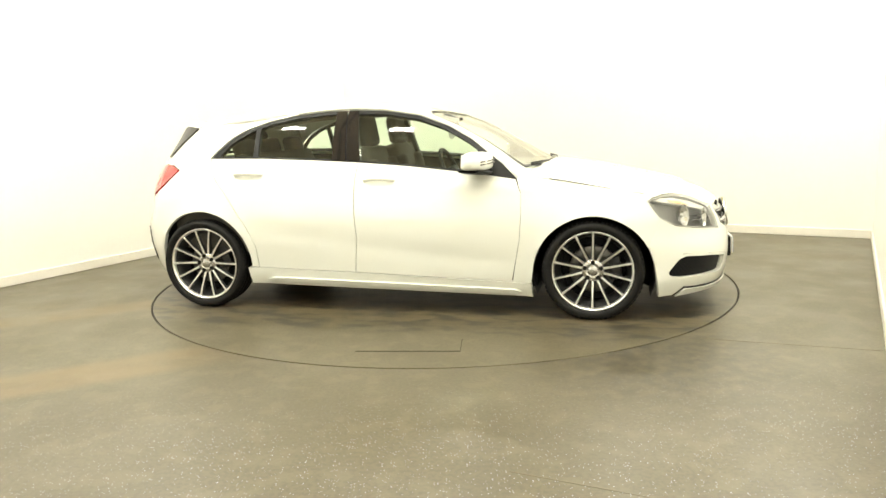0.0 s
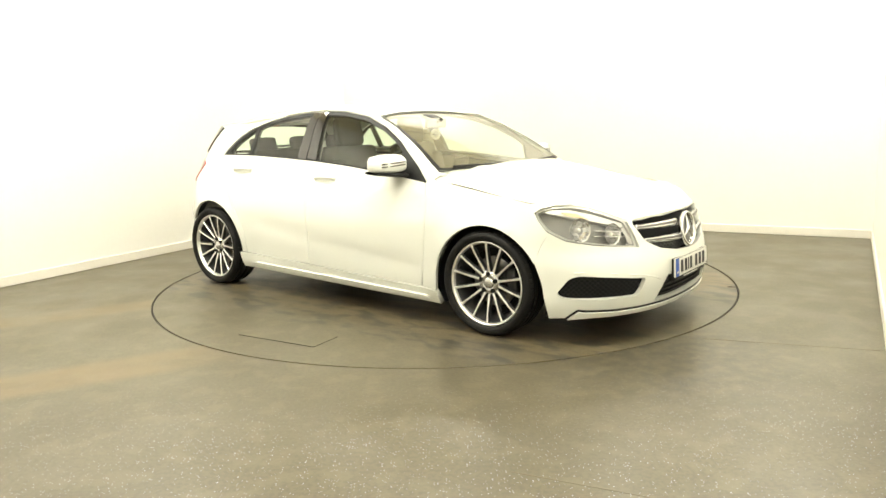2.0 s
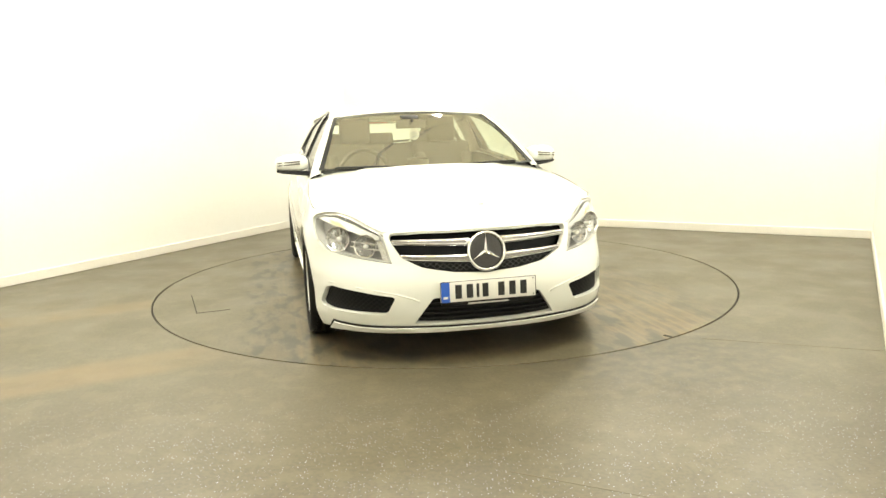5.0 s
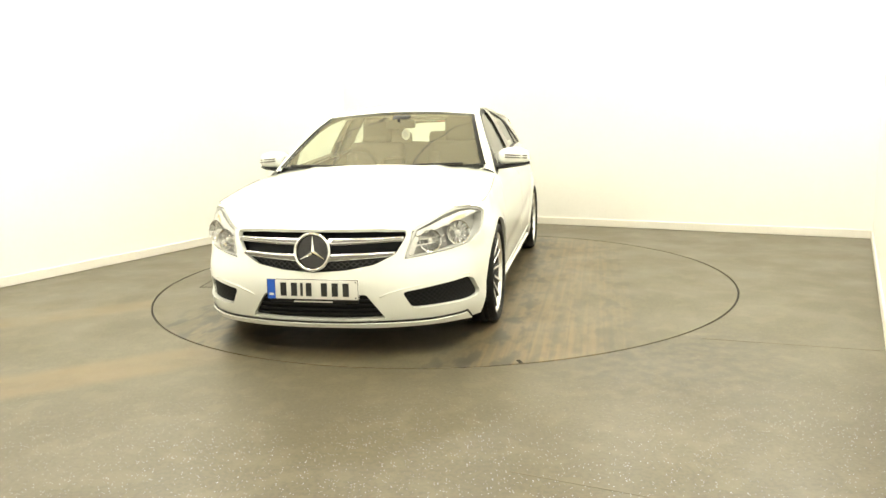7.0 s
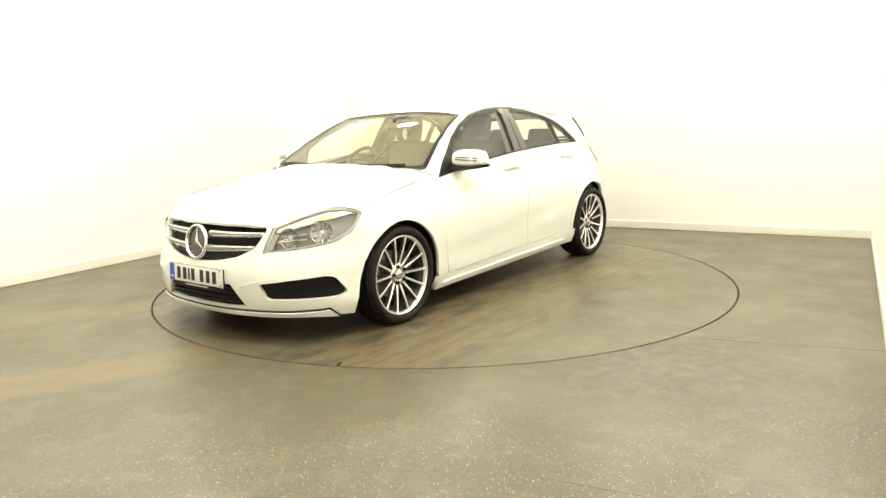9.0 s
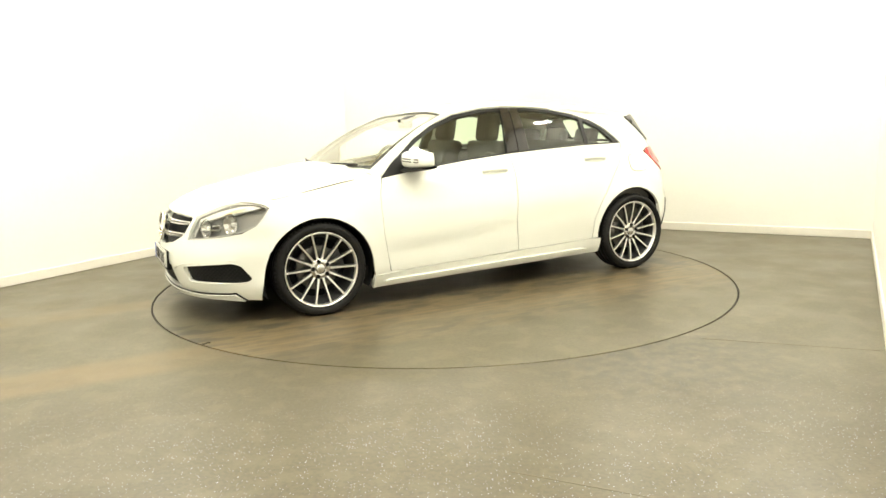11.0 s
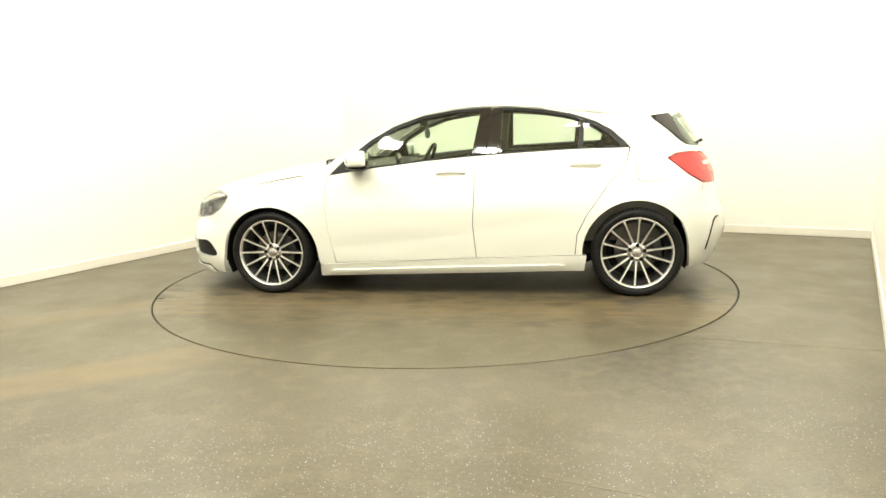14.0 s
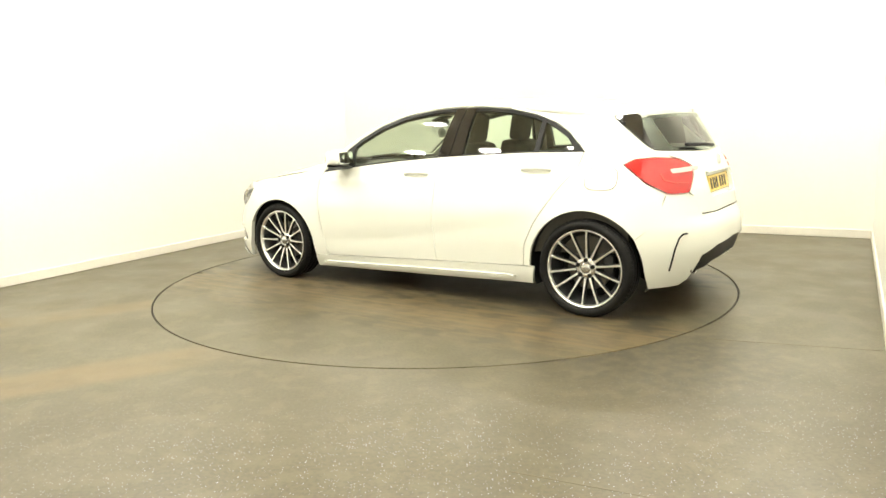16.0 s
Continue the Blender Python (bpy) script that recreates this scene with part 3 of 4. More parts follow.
# radiator grille
grille = settle(part("radiator_grille", sheet(skin, both(GRILLE), off=-0.055, skirt=0, step=0.05), MESHBLACK, car, "black radiator grille with silver louvres"))
part("net", net(both([fy(0, 0.56), fy(0.43, 0.56), fy(0.33, 0.518), fy(0.18, 0.49), fy(0, 0.479)]), -0.022, 0.028, 0.0024), ALLOYDARK, grille, "grey wire net", smooth=False)
for side in (1, -1):
    for z0, z1, w in ((0.639, 0.646, 0.478), (0.556, 0.569, 0.440)):
        rows = []
        for k in range(9):
            y = (0.08 + (w - 0.08) * k / 8) * side
            zc = z0 + (z1 - z0) * (k / 8)
            hgt = 0.0215 - 0.008 * k / 8
            ring = []
            for a in range(10):
                t = a * math.tau / 10
                p = skin(*fy(y, zc + hgt * math.sin(t)), -0.012 + 0.012 * math.cos(t))
                ring.append(p)
            rows.append(ring)
        lv = part("louvre", loft(rows, close=True), SATIN, grille, "silver grille louvre")
        part("inlay", sheet(skin, [fy(side * y, z) for y, z in ((0.10, z0 - 0.007), (w - 0.01, z1 - 0.004), (w - 0.01, z1 + 0.004), (0.10, z0 + 0.007))][::side], off=0.0016, skirt=0), STEEL, lv, "darker groove along the louvre")
# plain round emblem: ring, dark disc and three arms
eb = pose(2.212, 0, 0.586, 0, -9, 0) @ pose(0, 0, 0, 0, 0, -90)
emblem = part("emblem", lathe([(0.088, -0.01), (0.094, -0.012), (0.104, -0.002), (0.106, 0.010), (0.100, 0.019), (0.093, 0.018), (0.089, 0.006)], 48, True, eb @ pose(0, 0, 0, 0, 0, 0)), CHROME, grille, "chrome ring emblem")
part("disc", lathe([(0.0, 0.006), (0.05, 0.005), (0.090, 0.001)], 40, m=eb), BLACKGLOSS, emblem)
for k in range(3):
    bm = bmesh.new()
    a = math.radians(90 + 120 * k)
    d, o = Vector((math.cos(a), 0, math.sin(a))), Vector((-math.sin(a), 0, math.cos(a)))
    tip, l, r, c, b0 = (bm.verts.new(v) for v in (d * 0.088 + Vector((0, 0.010, 0)), o * 0.012 + Vector((0, 0.006, 0)), -o * 0.012 + Vector((0, 0.006, 0)), Vector((0, 0.02, 0)), -d * 0.008 + Vector((0, 0.006, 0))))
    for f in ((tip, l, c), (c, r, tip), (l, b0, c), (b0, r, c)):
        bm.faces.new(f)
    bmesh.ops.transform(bm, matrix=eb, verts=bm.verts)
    part("arm", bm, CHROME, emblem, smooth=False)


def number_plate(name, face, m, label, band):
    """A plate with its mark blanked to plain bars."""
    pl = settle(part(name, box(0.52, 0.012, 0.111, m, bevel=0.004), face, car, label))
    part("rim", loft([[m @ Vector((x * k, 0.0065, z * j)) for x, z in ((-0.26, -0.0555), (0.26, -0.0555), (0.26, 0.0555), (-0.26, 0.0555))] for k, j in ((1, 1), (0.988, 0.945))], close=True), BLACK, pl, smooth=False)
    if band:
        part("band", box(0.044, 0.002, 0.104, m @ pose(0.234, 0.0072, 0)), PLATEBLUE, pl, "blue plate band", smooth=False)
        part("band_mark", box(0.024, 0.002, 0.012, m @ pose(0.234, 0.0083, -0.028)), PLATEWHITE, pl, smooth=False)
    x0 = -0.19 if band else -0.22
    wide = [0.052, 0.052, 0.016, 0.048, 0.0, 0.052, 0.052, 0.052]
    x = x0
    for w in wide:
        if w:
            part("plate_bar", box(w * (0.66 if w > 0.02 else 0.9), 0.002, 0.072, m @ pose(-x - w / 2, 0.0072, 0)), INK, pl, smooth=False)
        x += (w + 0.009) if w else 0.028
    for x in (0.2, -0.245):
        for z in (0.042, -0.042):
            if x < 0:
                part("screw", lathe([(0, 0.0085), (0.004, 0.0078), (0.0045, 0.006)], 10, m=m @ pose(x, 0, z)), INK, pl)
    return pl


fp = pose(2.246, 0, 0.388, 0, -2.5, 0) @ pose(0, 0, 0, 0, 0, -90)
number_plate("front_number_plate", PLATEWHITE, fp, "white front number plate with blue band", True)
settle(part("plate_holder", box(0.50, 0.03, 0.13, fp @ pose(0, -0.022, -0.012), bevel=0.006), BLACK, car, "black number plate holder"))
settle(part("holder_strip", box(0.22, 0.002, 0.007, fp @ pose(0, -0.004, -0.068)), PLATEWHITE, car, "pale strip of small unreadable print", smooth=False))

# headlights
for side in (1, -1):
    H = HEAD if side > 0 else mirrored(HEAD)
    R = rounded(H, 0.015)
    lamp = settle(part("headlight", sheet(skin, R, off=-0.004, skirt=0, step=0.03), LENS, car, "clear headlight with chrome reflectors"))
    part("lamp_surround", sheet(skin, [(p[0], p[1]) for p in R], holes=[rounded([(c[0] + (p[0] - c[0]) * 0.955, c[1] + (p[1] - c[1]) * 0.94) for c in [(sum(q[0] for q in H) / len(H), sum(q[1] for q in H) / len(H))] for p in H], 0.015)], off=-0.012, skirt=0.05, step=0.03), LAMPGREY, lamp, "grey lamp surround")
    part("lamp_housing", sheet(skin, R, off=-0.060, skirt=0, step=0.04), LAMPDARK, lamp, "grey lamp housing")
    # upper light strip with amber end
    up = [fx(1.93, 0.742), fx(1.83, 0.770), fx(1.75, 0.770), fx(1.71, 0.752), fx(1.80, 0.735), fx(1.95, 0.700), fy(0.545, 0.655), fy(0.54, 0.68)]
    am = [fx(1.87, 0.745), fx(1.80, 0.755), fx(1.83, 0.735), fx(1.93, 0.712)]
    for nm, pol, o, mt, lb in (("light_strip", up, -0.02, LAMPPALE, "pale grey upper light strip"), ("indicator", am, -0.016, AMBER, "amber indicator")):
        part(nm, sheet(skin, pol if side > 0 else mirrored(pol), off=o, skirt=0.03, step=0.03), mt, lamp, lb)
    edge = [fy(0.505, 0.555), fy(0.535, 0.655), fy(0.56, 0.65), fy(0.535, 0.558)]
    part("light_edge", sheet(skin, edge if side > 0 else mirrored(edge), off=-0.02, skirt=0.03), SATIN, lamp)
    for (px, pz), rr in (((1.895, 0.652), 0.062), ((2.03, 0.625), 0.056)):
        s, z = fx(px, pz)
        s *= side
        p, q = skin(s, z, -0.042), skin(s, z, 0.0)
        d = (q - p).normalized()
        d = (d + Vector((0.9, 0, 0))).normalized()
        m = Matrix.Translation(p) @ d.to_track_quat("Y", "Z").to_matrix().to_4x4()
        ref = part("reflector", lathe([(0, -0.02), (rr * 0.5, -0.012), (rr * 0.85, 0.008), (rr, 0.026), (rr * 1.12, 0.030)], 11, m=m), SATIN, lamp, "faceted silver reflector", smooth=False)
        part("bulb", lathe([(0, 0.022), (0.012, 0.018), (0.014, 0.0), (0.012, -0.015)], 14, m=m), LENSWHITE, ref)
    for zz in (0.60, 0.63):
        fin = [fx(2.09, zz), fx(1.97, zz + 0.012), fx(1.97, zz + 0.018), fx(2.09, zz + 0.008)]
        part("lamp_fin", sheet(skin, fin if side > 0 else mirrored(fin), off=-0.03, skirt=0.04), SATIN, lamp)

# bonnet
xs = [0.90 + 0.05 * k for k in range(25)]
left = [(x, YE(x) - 0.004) for x in xs if x < 2.06]
front = [(nose_x(y, 0.70) - 0.004, y) for y in (0.50, 0.40, 0.30, 0.2, 0.1)]
rear = [(1.07 - 0.20 * (y / 0.72) ** 2, y) for y in (0.70, 0.5, 0.25)]
outline = rear[::-1] + left[1:] + front
outline = outline + [(nose_x(0, 0.70) - 0.004, 0)] + [(x, -y) for x, y in outline[::-1]]
outline = outline + [(1.07, 0.0)]
bonnet = settle(part("bonnet", sheet(hood, outline, skirt=0.018, step=0.045), PAINT, car, "white bonnet"))
for side in (1, -1):
    part("bonnet_joint", sweep([(x, side * (YE(x) - 0.001), ZE(x) + 0.0015) for x in (1.08, 1.16, 1.26, 1.37, 1.48, 1.58, 1.64, 1.70)], 0.003, 5), BEAM, bonnet, "thin joint beside the wing")
part("washer_jet", box(0.02, 0.035, 0.008, pose(1.93, 0.06, 0.802), bevel=0.003), PAINT, bonnet)

for side in (1, -1):
    # front wing
    top = [fx(x, ZE(x)) for x in (0.925, 1.0, 1.16, 1.37, 1.62)] + [fx(1.69, 0.792), fx(1.76, 0.792), fx(1.83, 0.790), fx(1.83, 0.787), fx(1.76, 0.785), fx(1.70, 0.768)]
    wing = top + [fx(1.669, 0.745), fx(1.697, 0.70), fx(1.742, 0.645), fx(1.7565, 0.635), fx(1.7145, 0.56), fx(1.6845, 0.47)] + arch(1.352, 0.285, 0.375, 28, 178, 18) + [fx(0.966, 0.225), fx(0.848, 0.228), fx(0.869, 0.36), fx(0.895, 0.50), fx(0.908, 0.676), fx(0.904, 0.80), fx(0.8755, 0.889), fx(0.90, 0.908)]
    settle(panel("front_wing", wing, PAINT, car, side, skirt=0.02))
    # doors
    fd = [fx(0.868, 0.886), fx(0.901, 0.80), fx(0.905, 0.676), fx(0.892, 0.50), fx(0.866, 0.36), fx(0.842, 0.236), fx(0.3, 0.255), fx(-0.212, 0.276), fx(-0.190, 0.517), fx(-0.203, 0.72), fx(-0.206, 0.915), fx(-0.19, 1.002), fx(0.152, 0.974), fx(0.59, 0.926)]
    rd = [fx(-0.193, 1.002), fx(-0.2115, 0.915), fx(-0.2085, 0.72), fx(-0.1955, 0.517), fx(-0.2175, 0.276), fx(-0.55, 0.285), fx(-0.917, 0.298), fx(-0.931, 0.445), fx(-0.997, 0.584), fx(-1.146, 0.795), fx(-1.271, 0.941), fx(-1.295, 1.042), fx(-0.911, 1.037), fx(-0.515, 1.020)]
    for nm, pol, hx, hz in (("front_door", fd, -0.035, 0.881), ("rear_door", rd, -0.99, 0.926)):
        door = settle(panel(nm, pol, PAINT, car, side, skirt=0.02))
        cup = [fx(hx + 0.10 * math.cos(a * math.tau / 20), hz - 0.006 + 0.026 * math.sin(a * math.tau / 20)) for a in range(20)]
        panel("handle_cup", cup, PAINT, door, side, off=0.001, skirt=0)
        c = [flank(hx + dx, hz + 0.004, 0.006 + 0.022 * max(0, 1 - (dx / 0.105) ** 4)) for dx in (-0.105, -0.10, -0.085, -0.05, 0, 0.05, 0.085, 0.10, 0.105)]
        part("handle", sweep([(p.x, p.y * side, p.z) for p in c], 0.011, 8, 1.25), PAINT, door, "white pull handle")
    # sill skirt
    sk = [fx(0.965, 0.220), fx(0.84, 0.229), fx(0.3, 0.249), fx(-0.215, 0.270), fx(-0.9, 0.292), fx(-1.0, 0.294), fx(-0.985, 0.182), fx(-0.4, 0.165), fx(0.3, 0.148), fx(0.975, 0.132)]
    skirt_ob = settle(panel("side_skirt", sk, PAINT, car, side, off=0.006, skirt=0.03))
    rb = [fx(0.86, 0.186), fx(0.0, 0.212), fx(-0.80, 0.232), fx(-0.86, 0.222), fx(-0.80, 0.208), fx(0.0, 0.188), fx(0.86, 0.163), fx(0.90, 0.172)]
    panel("skirt_rib", rb, PAINT, skirt_ob, side, off=0.022, skirt=0.018)
    # rear quarter
    q = [fx(-0.9225, 0.300), fx(-0.9365, 0.445), fx(-1.0025, 0.584), fx(-1.1515, 0.795), fx(-1.2765, 0.941), fx(-1.304, 1.046), fx(-1.258, 1.096), fx(-1.18, 1.167), fx(-1.06, 1.235), fx(-0.896, 1.290), fx(-0.69, 1.332),
         fx(-0.69, 1.347), fx(-0.9, 1.328), fx(-1.1, 1.305), fx(-1.3, 1.282), fx(-1.44, 1.262), fx(-1.455, 1.244), fx(-1.56, 1.16), fx(-1.655, 1.078), fx(-1.70, 1.048), ry(0.585, 1.02), fx(-1.80, 0.996),
         fx(-1.728, 1.006), fx(-1.62, 1.0), fx(-1.55, 0.967), fx(-1.695, 0.848), fx(-1.80, 0.782), fx(-1.7945, 0.70), fx(-1.7545, 0.60)] + arch(-1.345, 0.308, 0.376, 147, 4, 18) + [fx(-0.972, 0.300)]
    quarter = settle(panel("quarter_panel", q, PAINT, car, side, skirt=0.02))
    flap = [fx(-1.437 + 0.098 * math.copysign(abs(math.cos(a)) ** 0.6, math.cos(a)), 0.879 + 0.068 * math.copysign(abs(math.sin(a)) ** 0.6, math.sin(a))) for a in [k * math.tau / 28 for k in range(28)]]
    if side > 0:
        ring = [(sum(p[0] for p in flap) / 28 + (p[0] - sum(p[0] for p in flap) / 28) * 1.045, 0.879 + (p[1] - 0.879) * 1.045) for p in flap]
        panel("flap_joint", ring, LINEGREY, quarter, side, off=0.0012, skirt=0)
        panel("fuel_flap", flap, PAINT, quarter, side, off=0.0035, skirt=0.002)
    # side window band
    lift = lambda p: [(u, z + 0.007 * min(1.0, max(0.0, (z - 1.045) / 0.05))) for u, z in p]
    WIN = [fx(0.876, 0.890), fx(0.779, 0.984), fx(0.654, 1.073), fx(0.572, 1.133), fx(0.404, 1.225), fx(0.195, 1.298), fx(-0.06, 1.336), fx(-0.273, 1.346), fx(-0.484, 1.340), fx(-0.692, 1.321), fx(-0.896, 1.279), fx(-1.057, 1.224), fx(-1.175, 1.156), fx(-1.253, 1.086), fx(-1.300, 1.044),
           fx(-0.911, 1.040), fx(-0.515, 1.023), fx(-0.187, 1.005), fx(0.152, 0.977), fx(0.59, 0.929)]
    WIN = lift(WIN)
    P1 = [fx(0.597, 0.941), fx(0.152, 0.988), fx(-0.185, 1.016), fx(-0.245, 1.322), fx(-0.05, 1.314), fx(0.19, 1.274), fx(0.385, 1.205), fx(0.545, 1.118), fx(0.612, 1.072)]
    P2 = [fx(-0.385, 1.030), fx(-0.94, 1.050), fx(-0.955, 1.240), fx(-0.88, 1.263), fx(-0.69, 1.300), fx(-0.484, 1.320), fx(-0.400, 1.324)]
    P3 = [fx(-0.978, 1.051), fx(-1.235, 1.055), fx(-1.16, 1.132), fx(-1.05, 1.200), fx(-0.985, 1.230)]
    P1, P2, P3 = lift(P1), lift(P2), lift(P3)
    trim = settle(panel("window_trim", WIN, BLACK, car, side, holes=[rounded(P1, 0.015), rounded(P2, 0.015), rounded(P3, 0.012)], off=-0.006, skirt=0.03, label="black side window surround"))
    for nm, pol in (("front_side_window", P1), ("rear_side_window", P2), ("quarter_window", P3)):
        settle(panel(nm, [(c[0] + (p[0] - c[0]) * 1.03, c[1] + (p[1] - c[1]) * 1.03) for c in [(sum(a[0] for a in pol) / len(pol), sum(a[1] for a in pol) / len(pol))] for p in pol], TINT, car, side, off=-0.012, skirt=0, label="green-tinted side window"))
    for x0, x1, t0, t1 in ((-0.183, -0.283, -0.243, -0.318), (-0.290, -0.388, -0.325, -0.402)):
        bp = [fx(x0, 1.010 if x0 > -0.2 else 1.014), fx(t0, 1.345), fx(t1, 1.345), fx(x1, 1.022)]
        settle(panel("pillar_cover", bp, BLACKGLOSS, car, side, off=0.001, skirt=0.012, label="gloss black door pillar cover"))
    # white pillar and roof rail
    A = [fx(0.876, 0.894), fx(0.779, 0.987), fx(0.654, 1.076), fx(0.572, 1.136), fx(0.404, 1.228), fx(0.195, 1.301), fx(-0.06, 1.339), fx(-0.273, 1.349), fx(-0.484, 1.343), fx(-0.692, 1.324)]
    Bp = [Vector(v) for v in ((0.93, 0.757, 0.945), (0.862, 0.738, 0.990), (0.740, 0.700, 1.072), (0.652, 0.672, 1.127), (0.478, 0.627, 1.222), (0.275, 0.578, 1.306), (0.0, 0.552, 1.356), (-0.27, 0.548, 1.367), (-0.484, 0.552, 1.362))]
    A = lift(A)
    Bp.append(flank(-0.692, 1.347))
    A.insert(0, fx(0.935, 0.905))
    Bp.insert(0, Vector((0.965, 0.725, 0.942)))
    rows = []
    for k in range(len(A) - 1):
        for j in range(4):
            t = j / 4
            a = skin(*[A[k][i] * (1 - t) + A[k + 1][i] * t for i in (0, 1)])
            rows.append((a, Bp[k] * (1 - t) + Bp[k + 1] * t))
    rows.append((skin(*A[-1]), Bp[-1]))
    strips = []
    for a, b in rows:
        n = Vector((0.35, 0.75, 0.55)).normalized()
        strips.append([a - n * 0.02] + [a * (1 - t) + b * t + n * 0.012 * (1 - (2 * t - 1) ** 2) for t in (0, 0.2, 0.4, 0.6, 0.8, 1)] + [b - n * 0.02])
    bm = loft([[(p.x, p.y * side, p.z) for p in r] for r in strips])
    settle(part("roof_rail", bm, PAINT, car, "white windscreen pillar and roof rail"))
    under = [fx(-1.72, 0.64), fx(-1.62, 0.88), fx(-1.70, 0.95), ry(0.50, 0.95), ry(0.46, 0.66), fx(-1.85, 0.62)]
    settle(panel("corner_shell", under, PAINT, car, side, off=-0.014, skirt=0, step=0.06, label="white inner corner panel"))
    # tail lights
    TL = [fx(-1.558, 0.964), fx(-1.62, 0.993), fx(-1.728, 1.0), fx(-1.825, 0.984), fx(-1.88, 0.942), fx(-1.90, 0.886), fx(-1.905, 0.782), fx(-1.82, 0.784), fx(-1.70, 0.854)]
    tail = settle(panel("tail_light", rounded(TL, 0.02), RED, car, side, off=0.006, skirt=0.03, label="red wraparound tail light"))
    mark = [fx(-1.800, 0.928), fx(-1.885, 0.936), fx(-1.896, 0.908), fx(-1.815, 0.902)]
    panel("reverse_lens", rounded(mark, 0.008), REDPALE, tail, side, off=0.0085, skirt=0.004, label="pale reversing lens")
    lens_line = [fx(-1.765, 0.905), fx(-1.79, 0.868), fx(-1.84, 0.85), fx(-1.895, 0.846), fx(-1.895, 0.841), fx(-1.84, 0.843), fx(-1.785, 0.860), fx(-1.758, 0.90)]
    panel("lens_rib", lens_line, REDRIB, tail, side, off=0.0085, skirt=0.004)

# roof and spoiler
YR = curve([(-1.75, 0.50), (-1.6, 0.585), (-1.44, 0.622), (-1.1, 0.63), (-0.69, 0.575), (-0.484, 0.552), (-0.27, 0.548), (0.0, 0.550), (0.28, 0.566)])
ZR = curve([(-1.75, 1.262), (-1.6, 1.262), (-1.44, 1.264), (-1.1, 1.306), (-0.69, 1.346), (-0.484, 1.363), (-0.27, 1.368), (0.0, 1.355), (0.28, 1.306)])
ZT = curve([(-1.75, 1.292), (-1.4, 1.332), (-1.158, 1.365), (-0.8, 1.402), (-0.5, 1.417), (-0.25, 1.413), (0.0, 1.388), (0.17, 1.342), (0.28, 1.318)])


def roof_at(x, y, off=0.0):
    ye = YR(x)
    q = min(1.0, abs(y) / ye)
    return Vector((x, y, ZR(x) + (max(ZT(x), ZR(x)) - ZR(x)) * (1 - q ** 3) + off))


fr = [(0.17 + 0.105 * (y / 0.56) ** 2, y) for y in (0.562, 0.45, 0.3, 0.15, 0, -0.15, -0.3, -0.45, -0.562)]
sides = [(x, YR(x)) for x in (0.2, 0.0, -0.27, -0.484, -0.69, -0.9, -1.1, -1.3, -1.44)]
settle(part("roof", sheet(roof_at, fr + [(x, -y) for x, y in sides] + sides[::-1], skirt=0.015, step=0.05), PAINT, car, "white roof"))
end = [(-1.725 + 0.13 * (y / 0.56) ** 2, y) for y in (-0.56, -0.45, -0.3, -0.15, 0, 0.15, 0.3, 0.45, 0.56)]
spoiler = settle(part("roof_spoiler", sheet(roof_at, [(-1.446, 0.615), (-1.446, 0.3), (-1.446, -0.3), (-1.446, -0.615)] + end, off=0.001, skirt=0.026, step=0.05), PAINT, car, "white roof spoiler"))
part("brake_light", box(0.012, 0.30, 0.012, pose(-1.712, 0, 1.262), bevel=0.003), RED, spoiler, "slim red high brake light")
part("spoiler_underside", sheet(roof_at, [(-1.50, 0.59), (-1.50, -0.59)] + [(x + 0.012, y) for x, y in end], off=-0.026, skirt=0), BLACK, spoiler)
settle(part("roof_aerial", sweep([(-1.10, 0.0, 1.372), (-1.16, 0, 1.385), (-1.24, 0, 1.388)], 0.014, 8, 0.8), PAINT, car))

# windscreen
EDGE = [Vector(v) for v in ((0.905, 0.752, 0.960), (0.862, 0.734, 0.990), (0.740, 0.696, 1.073), (0.652, 0.668, 1.128), (0.478, 0.623, 1.222), (0.275, 0.574, 1.306))]
CENT = [Vector(v) for v in ((1.075, 0, 0.945), (1.0, 0, 0.982), (0.79, 0, 1.085), (0.66, 0, 1.147), (0.425, 0, 1.247), (0.168, 0, 1.338))]


def along(pts, t):
    k = min(len(pts) - 2, int(t * (len(pts) - 1)))
    f = t * (len(pts) - 1) - k
    return pts[k] * (1 - f) + pts[k + 1] * f


def screen(s, r, off=0.0):
    c, e = along(CENT, min(1, max(0, r))), along(EDGE, min(1, max(0, r)))
    w = abs(s) ** 2.2
    p = Vector((c.x + (e.x - c.x) * w, e.y * s, c.z + (e.z - c.z) * w))
    return p + Vector((0.5, 0, 0.86)) * off


sq = [(-1, 0), (1, 0), (1, 1), (-1, 1)]
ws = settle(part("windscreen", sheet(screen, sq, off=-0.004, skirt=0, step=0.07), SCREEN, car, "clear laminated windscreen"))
part("screen_border", sheet(screen, sq, holes=[rounded([(-0.962, 0.06), (0.962, 0.06), (0.955, 0.982), (-0.955, 0.982)], 0.04)], off=0.002, skirt=0, step=0.07), BLACK, ws, "black windscreen border")
cowl = [[(x, y, z) for y in [0.74 * k / 8 for k in range(-8, 9)] for x, z in [(1.10 - 0.20 * (y / 0.74) ** 2 - d, 0.955 + h - 0.03 * (y / 0.74) ** 2)]] for d, h in ((0.0, 0.0), (0.06, 0.012), (0.12, 0.02))]
settle(part("cowl", loft(cowl), BLACK, car, "black scuttle panel"))
